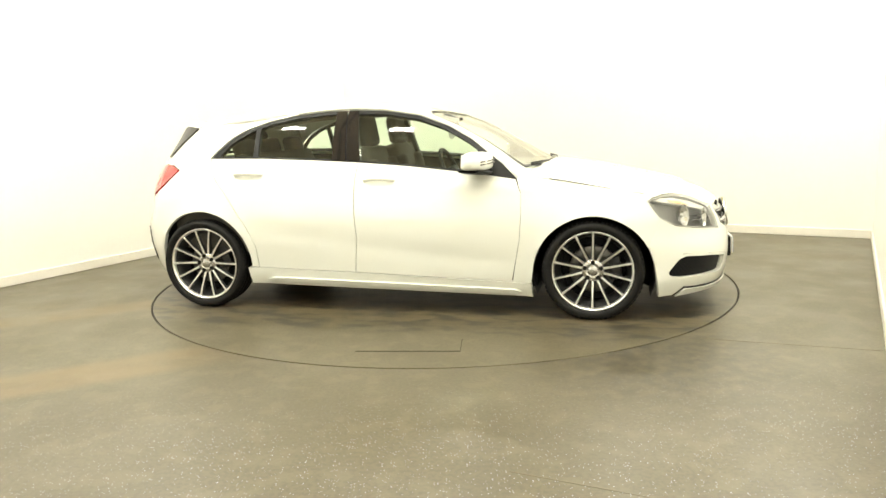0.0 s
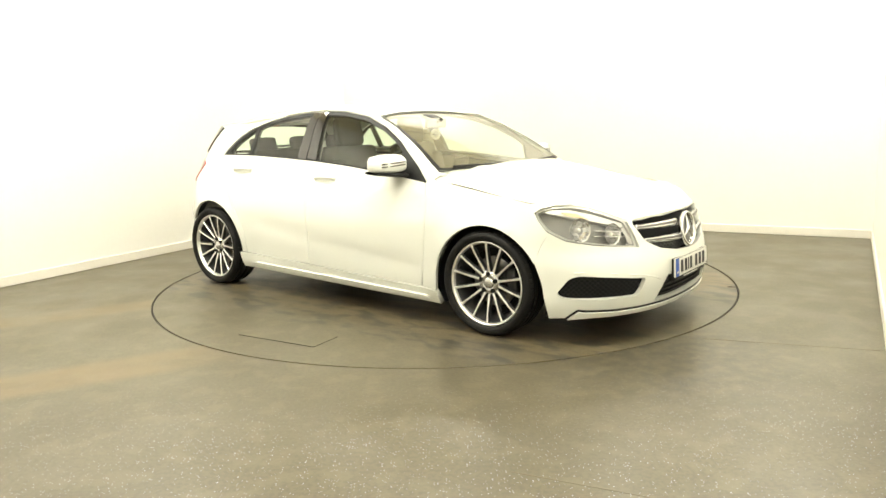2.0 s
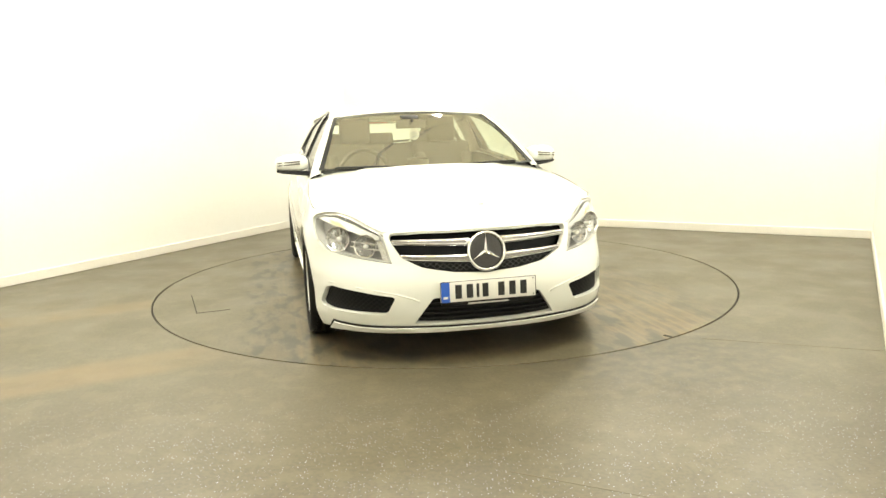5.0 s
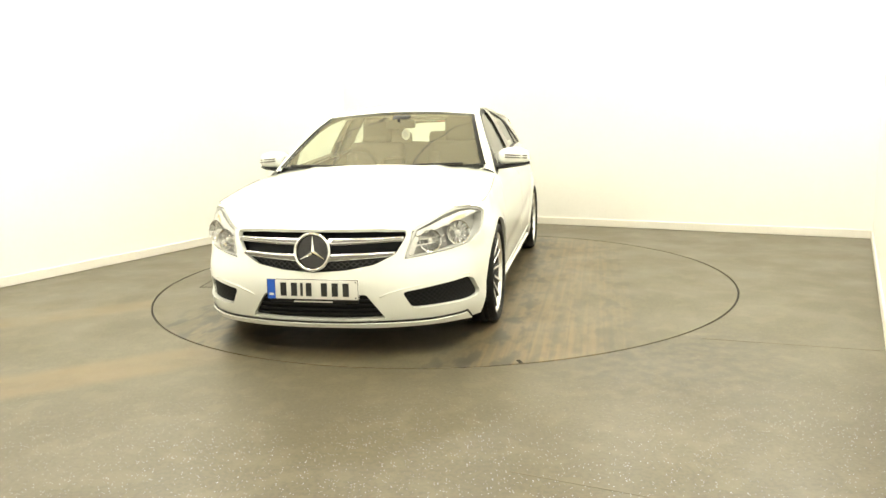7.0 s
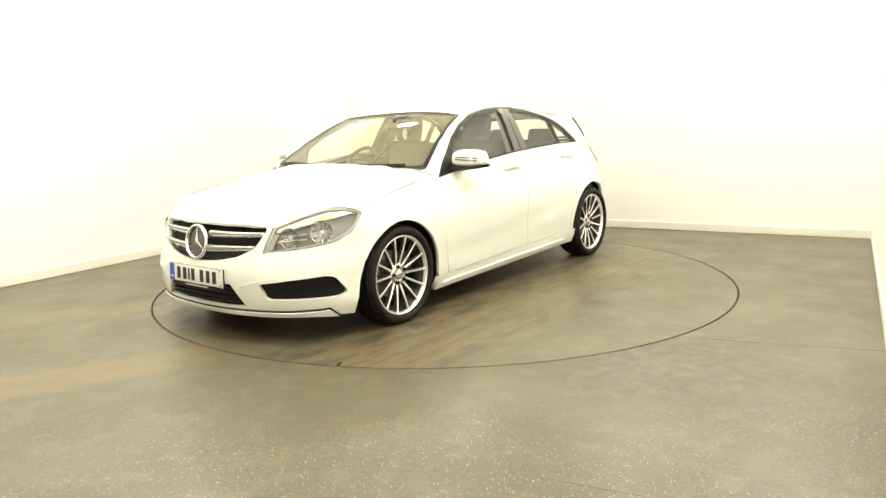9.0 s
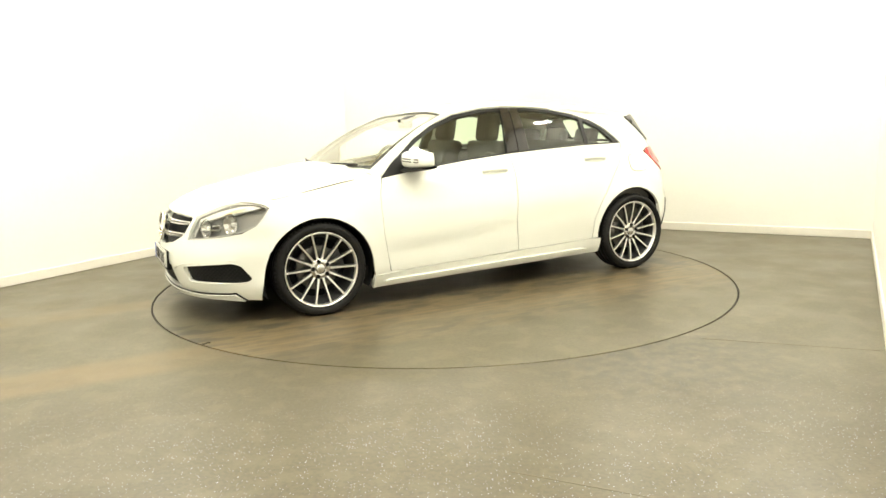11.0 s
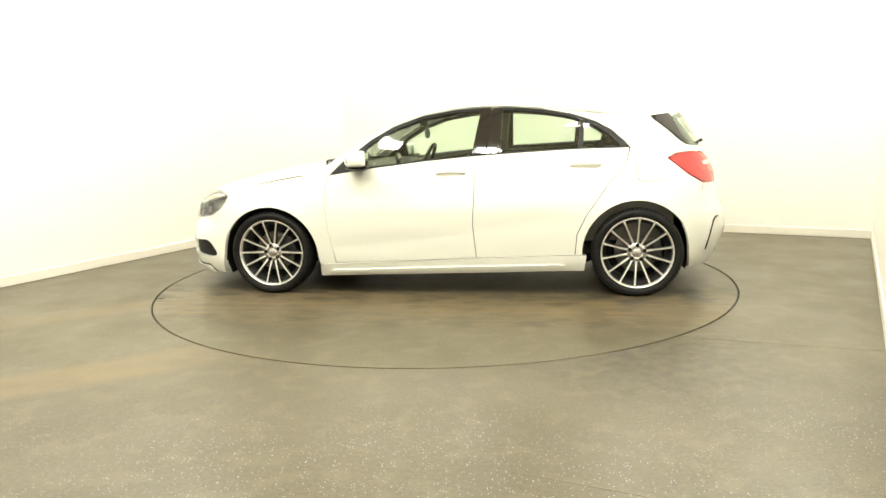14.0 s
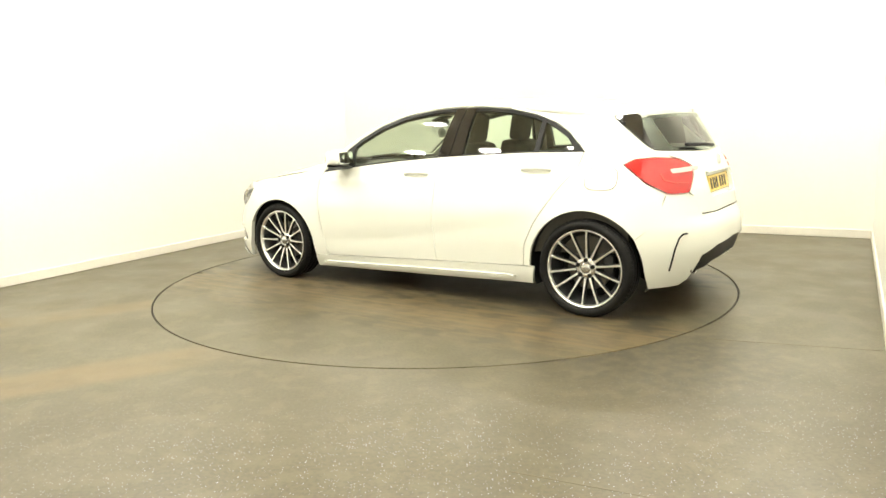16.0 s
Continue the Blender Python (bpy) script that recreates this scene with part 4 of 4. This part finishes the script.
for y0, y1, l in ((-0.62, -0.02, 0.0), (0.12, 0.58, 0.0)):
    pts = [screen(y0 / 0.72, 0.05, 0.014), screen((y0 * 0.6 + y1 * 0.4) / 0.72, 0.07, 0.018), screen(y1 / 0.72, 0.055, 0.014)]
    wp = settle(part("wiper", sweep(pts, 0.007, 6), BLACK, car, "black windscreen wiper"))
    part("blade_rubber", sweep([p - Vector((0, 0, 0.012)) for p in pts], 0.005, 5), RUBBER, wp)

# tailgate
tg = [ry(0, 0.648), ry(0.25, 0.645), ry(0.475, 0.650), ry(0.525, 0.768), ry(0.555, 0.780)]
lampin = [fx(-1.909, 0.785), fx(-1.905, 0.886), fx(-1.885, 0.944), fx(-1.832, 0.990)]
gate_half = tg[:4] + lampin + [ry(0.58, 1.016), fx(-1.705, 1.044), ry(0.55, 1.036), ry(0.3, 1.026), ry(0, 1.022)]
mirror_tail = lambda p: [(2 * HALFWAY - s, z) for s, z in p]
bothr = lambda p: p + [q for q in mirror_tail(p)[::-1] if abs(q[0] - HALFWAY) > 1e-6]
RECESS = bothr([ry(0, 0.735), ry(0.29, 0.735), ry(0.31, 0.76), ry(0.31, 0.885), ry(0.29, 0.895), ry(0, 0.895)])
gate = settle(part("tailgate", sheet(skin, bothr(gate_half), holes=[RECESS], skirt=0.032, step=0.04), PAINT, car, "white tailgate"))
gw = [ry(0, 1.028), ry(0.3, 1.032), ry(0.54, 1.044), fx(-1.69, 1.062), fx(-1.60, 1.20), fx(-1.585, 1.264), ry(0.3, 1.274), ry(0, 1.276)]
part("plate_recess", sheet(skin, RECESS, off=-0.028, skirt=0, step=0.05), PAINT, gate)
part("rear_window", sheet(skin, bothr(gw), off=-0.010, skirt=0, step=0.05), TINT, gate, "tinted rear window")
gin = [ry(0, 1.052), ry(0.3, 1.056), ry(0.50, 1.07), ry(0.50, 1.24), ry(0.3, 1.256), ry(0, 1.258)]
part("window_border", sheet(skin, bothr(gw), holes=[rounded(bothr(gin), 0.02)], off=-0.013, skirt=0, step=0.05), BLACKGLOSS, gate, "black rear window border")
for side in (1, -1):
    sp = [fx(-1.452, 1.252), fx(-1.52, 1.262), fx(-1.585, 1.268), fx(-1.62, 1.18), fx(-1.695, 1.062), fx(-1.700, 1.05), fx(-1.66, 1.078), fx(-1.56, 1.162)]
    settle(panel("spoiler_cheek", sp, BLACKGLOSS, car, side, off=0.012, skirt=0.02, label="gloss black spoiler side piece"))
wpt = [skin(*ry(-0.02, 1.035), 0.03), skin(*ry(0.12, 1.048), 0.03), skin(*ry(0.40, 1.062), 0.018)]
rw = part("rear_wiper", sweep(wpt, 0.012, 6), BLACK, gate, "black rear wiper")
number_plate("rear_number_plate", PLATEYELLOW, pose(-1.942, 0, 0.808, 0, 12, 0) @ pose(0, 0, 0, 0, 0, 90), "yellow rear number plate", False)
part("boot_handle", box(0.02, 0.58, 0.018, pose(-1.945, 0, 0.888), bevel=0.006), PAINT, gate, "white handle strip above the plate")
part("tail_emblem", lathe([(0, 0.01), (0.035, 0.008), (0.042, 0.0)], 28, m=pose(-1.937, 0, 0.965, 0, 15, 0) @ pose(0, 0, 0, 0, 0, 90)), CHROME, gate, "small round chrome badge")
for y in (0.40, -0.40):
    part("badge_bar", box(0.004, 0.13, 0.022, pose(tail_x(y, 0.925) - 0.002, y, 0.925, 0, 14, 0)), CHROME, gate, "small chrome badge", smooth=False)

# rear bumper, diffuser and exhausts
rbp = [ry(0, 0.640), ry(0.25, 0.637), ry(0.468, 0.642), ry(0.520, 0.762), fx(-1.905, 0.776), fx(-1.81, 0.777), fx(-1.793, 0.70), fx(-1.753, 0.60), fx(-1.661, 0.510), fx(-1.700, 0.40), fx(-1.712, 0.30), fx(-1.72, 0.192), fx(-1.86, 0.20), fx(-1.905, 0.235), ry(0.53, 0.31), ry(0.505, 0.39), ry(0.34, 0.437), ry(0, 0.452)]
rear_bumper = settle(part("rear_bumper", sheet(skin, bothr(rbp), skirt=0.025, step=0.035), PAINT, car, "white rear bumper"))
for side in (1, -1):
    part("vent_groove", sweep([skin(s * side, z, 0.001) for s, z in (fx(-1.925, 0.541), fx(-1.905, 0.538), fx(-1.888, 0.515), fx(-1.868, 0.44), fx(-1.852, 0.37), fx(-1.836, 0.31))], 0.006, 6), BLACK, rear_bumper, "dark bumper vent")
dif = [ry(0, 0.450), ry(0.34, 0.435), ry(0.503, 0.388), ry(0.528, 0.31), ry(0.50, 0.275), ry(0.40, 0.285), ry(0.30, 0.318), ry(0, 0.328)]
diffuser = settle(part("diffuser", sheet(skin, bothr(dif), off=-0.015, skirt=0.03, step=0.05), BLACK, car, "black rear diffuser"))
for y in (-0.24, -0.08, 0.08, 0.24):
    part("fin", box(0.09, 0.012, 0.04, pose(-1.955, y, 0.372, 0, -12, 0), bevel=0.003), BLACK, diffuser)
for side in (1, -1):
    ex = settle(part("exhaust_tip", lathe([(0.042, -0.12), (0.044, 0.0), (0.047, 0.004), (0.050, 0.0), (0.049, -0.12)], 28, m=pose(-1.930, 0.48 * side, 0.302, 0, 0, 90) @ Matrix.Diagonal((1.55, 1, 0.8, 1))), CHROME, car, "oval chrome exhaust tip"))
    part("exhaust_bore", lathe([(0, -0.05), (0.041, -0.05)], 20, m=pose(-1.930, 0.48 * side, 0.302, 0, 0, 90) @ Matrix.Diagonal((1.55, 1, 0.8, 1))), MESHBLACK, ex)

# dark shell behind the joints, wheel housings and underbody
shell = [fx(0.95, 0.20), fx(0.95, 0.86), fx(0.6, 0.905), fx(-0.19, 0.985), fx(-1.28, 1.02), fx(-1.27, 0.93), fx(-1.12, 0.72), fx(-0.97, 0.52), fx(-0.95, 0.22)]
for side in (1, -1):
    settle(panel("inner_shell", shell, BLACK, car, side, off=-0.03, skirt=0, step=0.07, label="dark inner door structure"))
    for cx, cz, r in ((1.352, 0.285, 0.378), (-1.345, 0.308, 0.379)):
        rows = [[(cx + r * math.cos(a), min(y, side_y(cx + r * math.cos(a), max(0.17, cz + r * math.sin(a))) - 0.015) * side, cz + r * math.sin(a)) for a in [math.radians(-22 + 224 * k / 22) for k in range(23)]] for y in (0.50, 0.845)]
        bm = loft(rows)
        c = bm.verts.new((cx, 0.50 * side, cz))
        ring0 = [v for v in bm.verts if abs(abs(v.co.y) - 0.50) < 1e-4 and v is not c]
        ring0.sort(key=lambda v: (math.atan2(v.co.z - cz, v.co.x - cx) + 0.6) % math.tau)
        for a, b in zip(ring0, ring0[1:]):
            bm.faces.new((a, b, c))
        settle(part("wheel_housing", bm, BLACK, car, "black wheel arch liner"))
settle(part("underbody", box(2.0, 1.50, 0.10, pose(0, 0, 0.225), bevel=0.02), BLACK, car, "dark underbody"))
settle(part("front_undertray", box(1.0, 0.96, 0.06, pose(1.52, 0, 0.20), bevel=0.02), BLACK, car, "dark undertray"))
settle(part("rear_undertray", box(0.90, 0.96, 0.10, pose(-1.38, 0, 0.29), bevel=0.02), BLACK, car, "dark rear underbody"))
settle(part("radiator", box(0.05, 1.2, 0.5, pose(1.93, 0, 0.45), bevel=0.01), MESHBLACK, car, "dark radiator"))


# wheels
def make_wheel():
    """One wheel, outer face towards +y, axle at its origin."""
    wheel = part("wheel", lathe([(0.251, 0.078), (0.255, 0.086), (0.252, 0.097), (0.245, 0.096), (0.240, 0.083), (0.229, 0.05), (0.212, -0.02), (0.222, -0.09), (0.240, -0.105)], 64), ALLOY, car, "alloy wheel with fourteen slim spokes")
    part("barrel", lathe([(0.236, 0.074), (0.210, 0.03), (0.207, -0.10)], 48), ALLOYDARK, wheel, "dark grey wheel barrel")
    part("tyre", lathe([(0.249, 0.080), (0.254, 0.095), (0.266, 0.108), (0.284, 0.113), (0.298, 0.108), (0.306, 0.096), (0.311, 0.078), (0.3152, 0.05), (0.309, 0.049), (0.309, 0.041), (0.3156, 0.040), (0.3156, 0.006), (0.309, 0.005), (0.309, -0.005), (0.3156, -0.006), (0.3156, -0.04), (0.309, -0.041), (0.309, -0.049), (0.3152, -0.05), (0.314, -0.078), (0.301, -0.108), (0.27, -0.113), (0.241, -0.09)], 72, True), RUBBER, wheel, "black low-profile tyre")
    bm = bmesh.new()
    for k in range(64):                       # shoulder blocks of the tread
        m = pose(0, 0, 0, 0, 360 / 64 * k, 0) @ pose(0, 0.083, 0.3092, -28, 0, 0)
        t = box(0.021, 0.026, 0.006, m)
        me = bpy.data.meshes.new("tmp")
        t.to_mesh(me)
        t.free()
        bm.from_mesh(me)
        bpy.data.meshes.remove(me)
    part("tread_shoulder", bm, RUBBER, wheel, smooth=False)
    part("brake_disc", lathe([(0.06, 0.0), (0.148, 0.0), (0.150, -0.004), (0.150, -0.024), (0.06, -0.024)], 48, True), STEEL, wheel, "steel brake disc")
    part("backing_plate", lathe([(0.0, -0.05), (0.205, -0.05)], 32), MESHBLACK, wheel, "dark backing plate")
    part("caliper", box(0.075, 0.05, 0.15, pose(-0.128, 0.005, 0.045, 0, 20, 0), bevel=0.012), ALLOYDARK, wheel, "grey brake caliper")
    part("hub", lathe([(0.0, 0.062), (0.034, 0.062), (0.038, 0.066), (0.050, 0.066), (0.068, 0.061), (0.073, 0.046), (0.073, 0.0)], 40), SATIN, wheel, "machined wheel hub")
    part("hub_cap", lathe([(0.0, 0.072), (0.024, 0.071), (0.032, 0.067), (0.034, 0.060)], 32), SATIN, wheel, "silver hub cap")
    rows = []
    for x, w, y, d in ((0.050, 0.0085, 0.056, 0.03), (0.10, 0.0078, 0.066, 0.028), (0.15, 0.0066, 0.076, 0.026), (0.20, 0.0062, 0.084, 0.024), (0.243, 0.0082, 0.088, 0.022)):
        rows.append([(x, y - d, -w * 1.7), (x, y - 0.004, -w), (x, y, -w * 0.7), (x, y, w * 0.7), (x, y - 0.004, w), (x, y - d, w * 1.7)])
    face = loft([[Vector(p) for p in r[1:5]] for r in rows])
    sp = part("spoke", face, ALLOY, wheel, "machined slim spoke", smooth=False)
    part("spoke_flank", loft([[Vector(r[0]), Vector((r[1][0], r[1][1] - 0.0005, r[1][2]))] for r in rows]), ALLOYDARK, sp, smooth=False)
    part("spoke_flank", loft([[Vector(r[5]), Vector((r[4][0], r[4][1] - 0.0005, r[4][2]))] for r in rows]), ALLOYDARK, sp, smooth=False)
    for k in range(1, 14):
        copy_thing(sp, pose(0, 0, 0, 0, 360 / 14 * k, 0))
    for k in range(5):
        a = math.radians(77.14 + 72 * k)
        part("wheel_bolt", lathe([(0.0, 0.066), (0.009, 0.067), (0.0135, 0.0705), (0.0135, 0.05)], 12, m=pose(0.053 * math.cos(a), 0.0012, 0.053 * math.sin(a))), MESHBLACK, wheel, "dark wheel bolt")
    part("valve", sweep([(0.216, 0.06, 0.03), (0.206, 0.085, 0.028)], 0.004, 6), MESHBLACK, wheel)
    return wheel


wheel = make_wheel()
spots = [(1.35, 0.782, 0, 0), (1.35, -0.782, 180, -12.9), (-1.35, 0.780, 0, -16), (-1.35, -0.780, 180, 0)]
for k, (x, y, turn, spin) in enumerate(spots):
    m = CAR @ pose(x, y, 0.3105) @ pose(0, 0, 0, 0, 0, turn) @ pose(0, 0, 0, 0, spin, 0)
    if k == 0:
        wheel.matrix_basis = m
    else:
        copy_thing(wheel, m)

# door mirrors
for side in (1, -1):
    rows = []
    for y, w, h0, h1, cx in ((0.805, 0.045, 0.968, 1.030, 0.640), (0.822, 0.070, 0.955, 1.046, 0.640), (0.86, 0.086, 0.948, 1.063, 0.635), (0.92, 0.090, 0.947, 1.066, 0.625), (0.975, 0.084, 0.950, 1.056, 0.613), (1.008, 0.064, 0.956, 1.040, 0.601), (1.022, 0.034, 0.968, 1.018, 0.593)):
        ring = []
        for a in range(18):
            t = a * math.tau / 18
            ca, sa = math.cos(t), math.sin(t)
            ex = cx + w * math.copysign(abs(ca) ** 0.5, ca) * (1.15 if ca > 0 else 0.7)
            ring.append((ex, y * side, (h0 + h1) / 2 + (h1 - h0) / 2 * math.copysign(abs(sa) ** 0.55, sa)))
        rows.append(ring)
    bm = loft(rows, close=True)
    bm.faces.new([v for v in bm.verts][:18])
    bm.faces.new([v for v in bm.verts][-18:])
    bmesh.ops.recalc_face_normals(bm, faces=bm.faces)
    mirror = settle(part("door_mirror", bm, PAINT, car, "white door mirror"))
    part("mirror_base", loft([[(cx + w * math.cos(a * math.tau / 14), y * side, z + h * math.sin(a * math.tau / 14)) for a in range(14)] for y, cx, w, z, h in ((0.775, 0.66, 0.06, 0.926, 0.015), (0.82, 0.652, 0.072, 0.929, 0.016), (0.90, 0.637, 0.094, 0.938, 0.016), (0.97, 0.619, 0.090, 0.944, 0.014), (1.015, 0.601, 0.064, 0.951, 0.012))], close=True), BLACK, mirror, "black mirror base")
    part("mirror_foot", sweep([(0.70, 0.775 * side, 0.925), (0.66, 0.83 * side, 0.934)], 0.022, 8, 0.7), BLACK, mirror)
    part("mirror_glass", box(0.006, 0.165, 0.088, pose(0.560, 0.910 * side, 1.006, 0, 4, 4 * side), bevel=0.002), MIRROR, mirror, "mirror glass")
    for z, l in ((1.017, 0.15), (1.000, 0.165)):
        pts = [(0.635 + 0.104 - 0.064 * ((y - 0.86) / 0.155) ** 2, y * side, z - 0.012 * (y - 0.86) / 0.155) for y in (0.86, 0.90, 0.945, 0.985, 1.008)]
        part("indicator_line", sweep(pts, 0.0045, 5), BEAM, mirror, "slim grey indicator strip")

# ---- cabin ----
settle(part("cabin_floor", box(2.0, 1.40, 0.04, pose(-0.10, 0, 0.30)), CABIN, car, "dark cabin floor"))
for side in (1, -1):
    card = [fx(0.9, 0.30), fx(0.9, 0.87), fx(0.6, 0.915), fx(-0.19, 0.995), fx(-1.28, 1.03), fx(-1.60, 1.03), fx(-1.60, 0.40)]
    settle(panel("door_card", card, CABIN, car, side, off=-0.075, skirt=0, step=0.08, label="dark inner door panel"))
lining = [(0.16, -0.5), (0.16, 0.5), (-0.3, 0.53), (-0.9, 0.56), (-1.44, 0.56), (-1.44, -0.56), (-0.9, -0.56), (-0.3, -0.53)]
settle(part("headliner", sheet(roof_at, lining, off=-0.035, skirt=0.01, step=0.1), LINING, car, "pale roof lining"))
dash = [[(x, y, z) for y in [0.70 * k / 10 for k in range(-10, 11)] for x, z in [(px - 0.08 * (y / 0.7) ** 2, pz + 0.012 * math.cos(y * 9))]] for px, pz in ((1.02, 0.925), (0.80, 0.935), (0.60, 0.925), (0.52, 0.895), (0.50, 0.82), (0.55, 0.62), (0.62, 0.40))]
dashboard = settle(part("dashboard", loft(dash), CABIN, car, "dark grey dashboard"))
for y in (-0.60, -0.08, 0.08, 0.60):
    part("air_vent", lathe([(0.0, 0.012), (0.028, 0.012), (0.042, 0.018), (0.048, 0.0)], 20, m=pose(0.505 - 0.08 * (y / 0.7) ** 2, y, 0.855, 0, 0, 90)), SATIN, dashboard, "round silver air vent")
part("display", box(0.012, 0.16, 0.10, pose(0.53, 0.0, 0.955, 0, 8, 0), bevel=0.004), BLACKGLOSS, dashboard, "dark display screen")
sw = pose(0.36, -0.37, 0.89, 0, -24, 0)
ring = [(0.0, 0.185 * math.cos(k * math.tau / 32), 0.185 * math.sin(k * math.tau / 32)) for k in range(33)]
steering = settle(part("steering_wheel", sweep([sw @ Vector(p) for p in ring], 0.016, 8), BLACK, car, "black steering wheel"))
part("steering_boss", box(0.05, 0.15, 0.13, sw @ pose(0.02, 0, -0.01), bevel=0.02), BLACK, steering)
for y, z, a in ((0.11, 0.0, 0), (-0.11, 0.0, 0), (0, -0.11, 90)):
    part("steering_spoke", box(0.02, 0.10, 0.03, sw @ pose(0.012, y, z, a, 0, 0), bevel=0.006), SATIN, steering)


def cushion(sx, sy, sz, m, r):
    return box(sx, sy, sz, m, bevel=r, seg=4)


for y in (0.36, -0.36):
    seat = settle(part("front_seat", cushion(0.50, 0.50, 0.16, pose(0.10, y, 0.50, 0, -6, 0), 0.06), FABRIC, car, "dark fabric front seat"))
    part("backrest", cushion(0.13, 0.48, 0.60, pose(-0.19, y, 0.80, 0, -14, 0), 0.055), FABRIC, seat)
    for s in (0.20, -0.20):
        part("side_bolster", cushion(0.16, 0.09, 0.46, pose(-0.145, y + s, 0.78, 0, -14, 0), 0.04), FABRIC, seat)
    part("headrest", cushion(0.10, 0.25, 0.22, pose(-0.265, y, 1.20, 0, -10, 0), 0.05), FABRIC, seat)
    part("seat_base", cushion(0.46, 0.44, 0.16, pose(0.08, y, 0.38), 0.03), CABIN, seat)
bench = settle(part("rear_bench", cushion(0.50, 1.26, 0.18, pose(-0.78, 0, 0.50, 0, -6, 0), 0.06), FABRIC, car, "dark fabric rear bench"))
part("bench_back", cushion(0.14, 1.26, 0.58, pose(-1.10, 0, 0.78, 0, -20, 0), 0.06), FABRIC, bench)
for y in (-0.42, 0.0, 0.42):
    part("headrest", cushion(0.09, 0.24, 0.13, pose(-1.215, y, 1.10, 0, -14, 0), 0.04), FABRIC, bench)
settle(part("parcel_shelf", box(0.50, 1.10, 0.03, pose(-1.46, 0, 0.97), bevel=0.008), CABIN, car, "dark parcel shelf"))
settle(part("boot_floor", box(0.62, 1.0, 0.03, pose(-1.46, 0, 0.52)), CABIN, car, "dark boot floor"))
rm = settle(part("rear_view_mirror", box(0.03, 0.23, 0.065, pose(0.30, 0, 1.245, 0, 10, 0), bevel=0.014, seg=3), BLACK, car, "black interior mirror"))
part("mirror_stem", sweep([(0.31, 0, 1.25), (0.36, 0, 1.275)], 0.012, 6), BLACK, rm)
part("sensor_pod", box(0.10, 0.14, 0.03, pose(0.27, 0, 1.285, 0, 22, 0), bevel=0.012), BLACK, rm)
tagd = part("hanging_tag", lathe([(0, -0.002), (0.040, -0.002), (0.042, 0), (0.040, 0.002), (0, 0.002)], 28, m=pose(0.27, 0.03, 1.165, 0, 0, 65)), PLATEWHITE, rm, "round white hanging tag")
part("tag_centre", lathe([(0, -0.0035), (0.024, -0.0035)], 20, m=pose(0.27, 0.03, 1.165, 0, 0, 65)), LAMPGREY, tagd)
part("tag_centre", lathe([(0, 0.0035), (0.024, 0.0035)], 20, m=pose(0.27, 0.03, 1.165, 0, 0, 65)), LAMPGREY, tagd)
part("cord", sweep([(0.27, 0.03, 1.205), (0.285, 0.02, 1.245)], 0.002, 5), BLACK, tagd)
for side in (1, -1):
    settle(part("inner_pillar", sweep([(-0.30, 0.68 * side, 1.0), (-0.32, 0.60 * side, 1.2), (-0.34, 0.53 * side, 1.33)], 0.045, 8), LINING, car, "pale inner door pillar"))
    settle(part("inner_rear_pillar", loft([[Vector((flank(x, z, -0.05).x, flank(x, z, -0.05).y * side, z)) for z in (1.04, 1.12, 1.20, 1.26)] for x in (-1.24, -1.32, -1.42, -1.55)]), LINING, car, "pale inner rear pillar"))


TURN = [(0.0, -13.65), (1.0, -26.15), (2.0, -38.70), (3.0, -51.34), (4.0, -64.05), (4.2, -66.6), (5.25, -79.85), (6.3, -93.06), (7.0, -102.05),
        (8.0, -114.68), (9.0, -127.18), (9.2, -129.69), (10.35, -144.1), (11.5, -158.50), (12.5, -170.85), (13.5, -183.17), (14.5, -195.51), (15.5, -207.84), (16.0, -214.05)]


def motions():
    rows = [(t, pose(0, 0, 0, 0, 0, a)) for t, a in TURN]
    walk(turntable, rows)
    walk(car, rows)


motions()
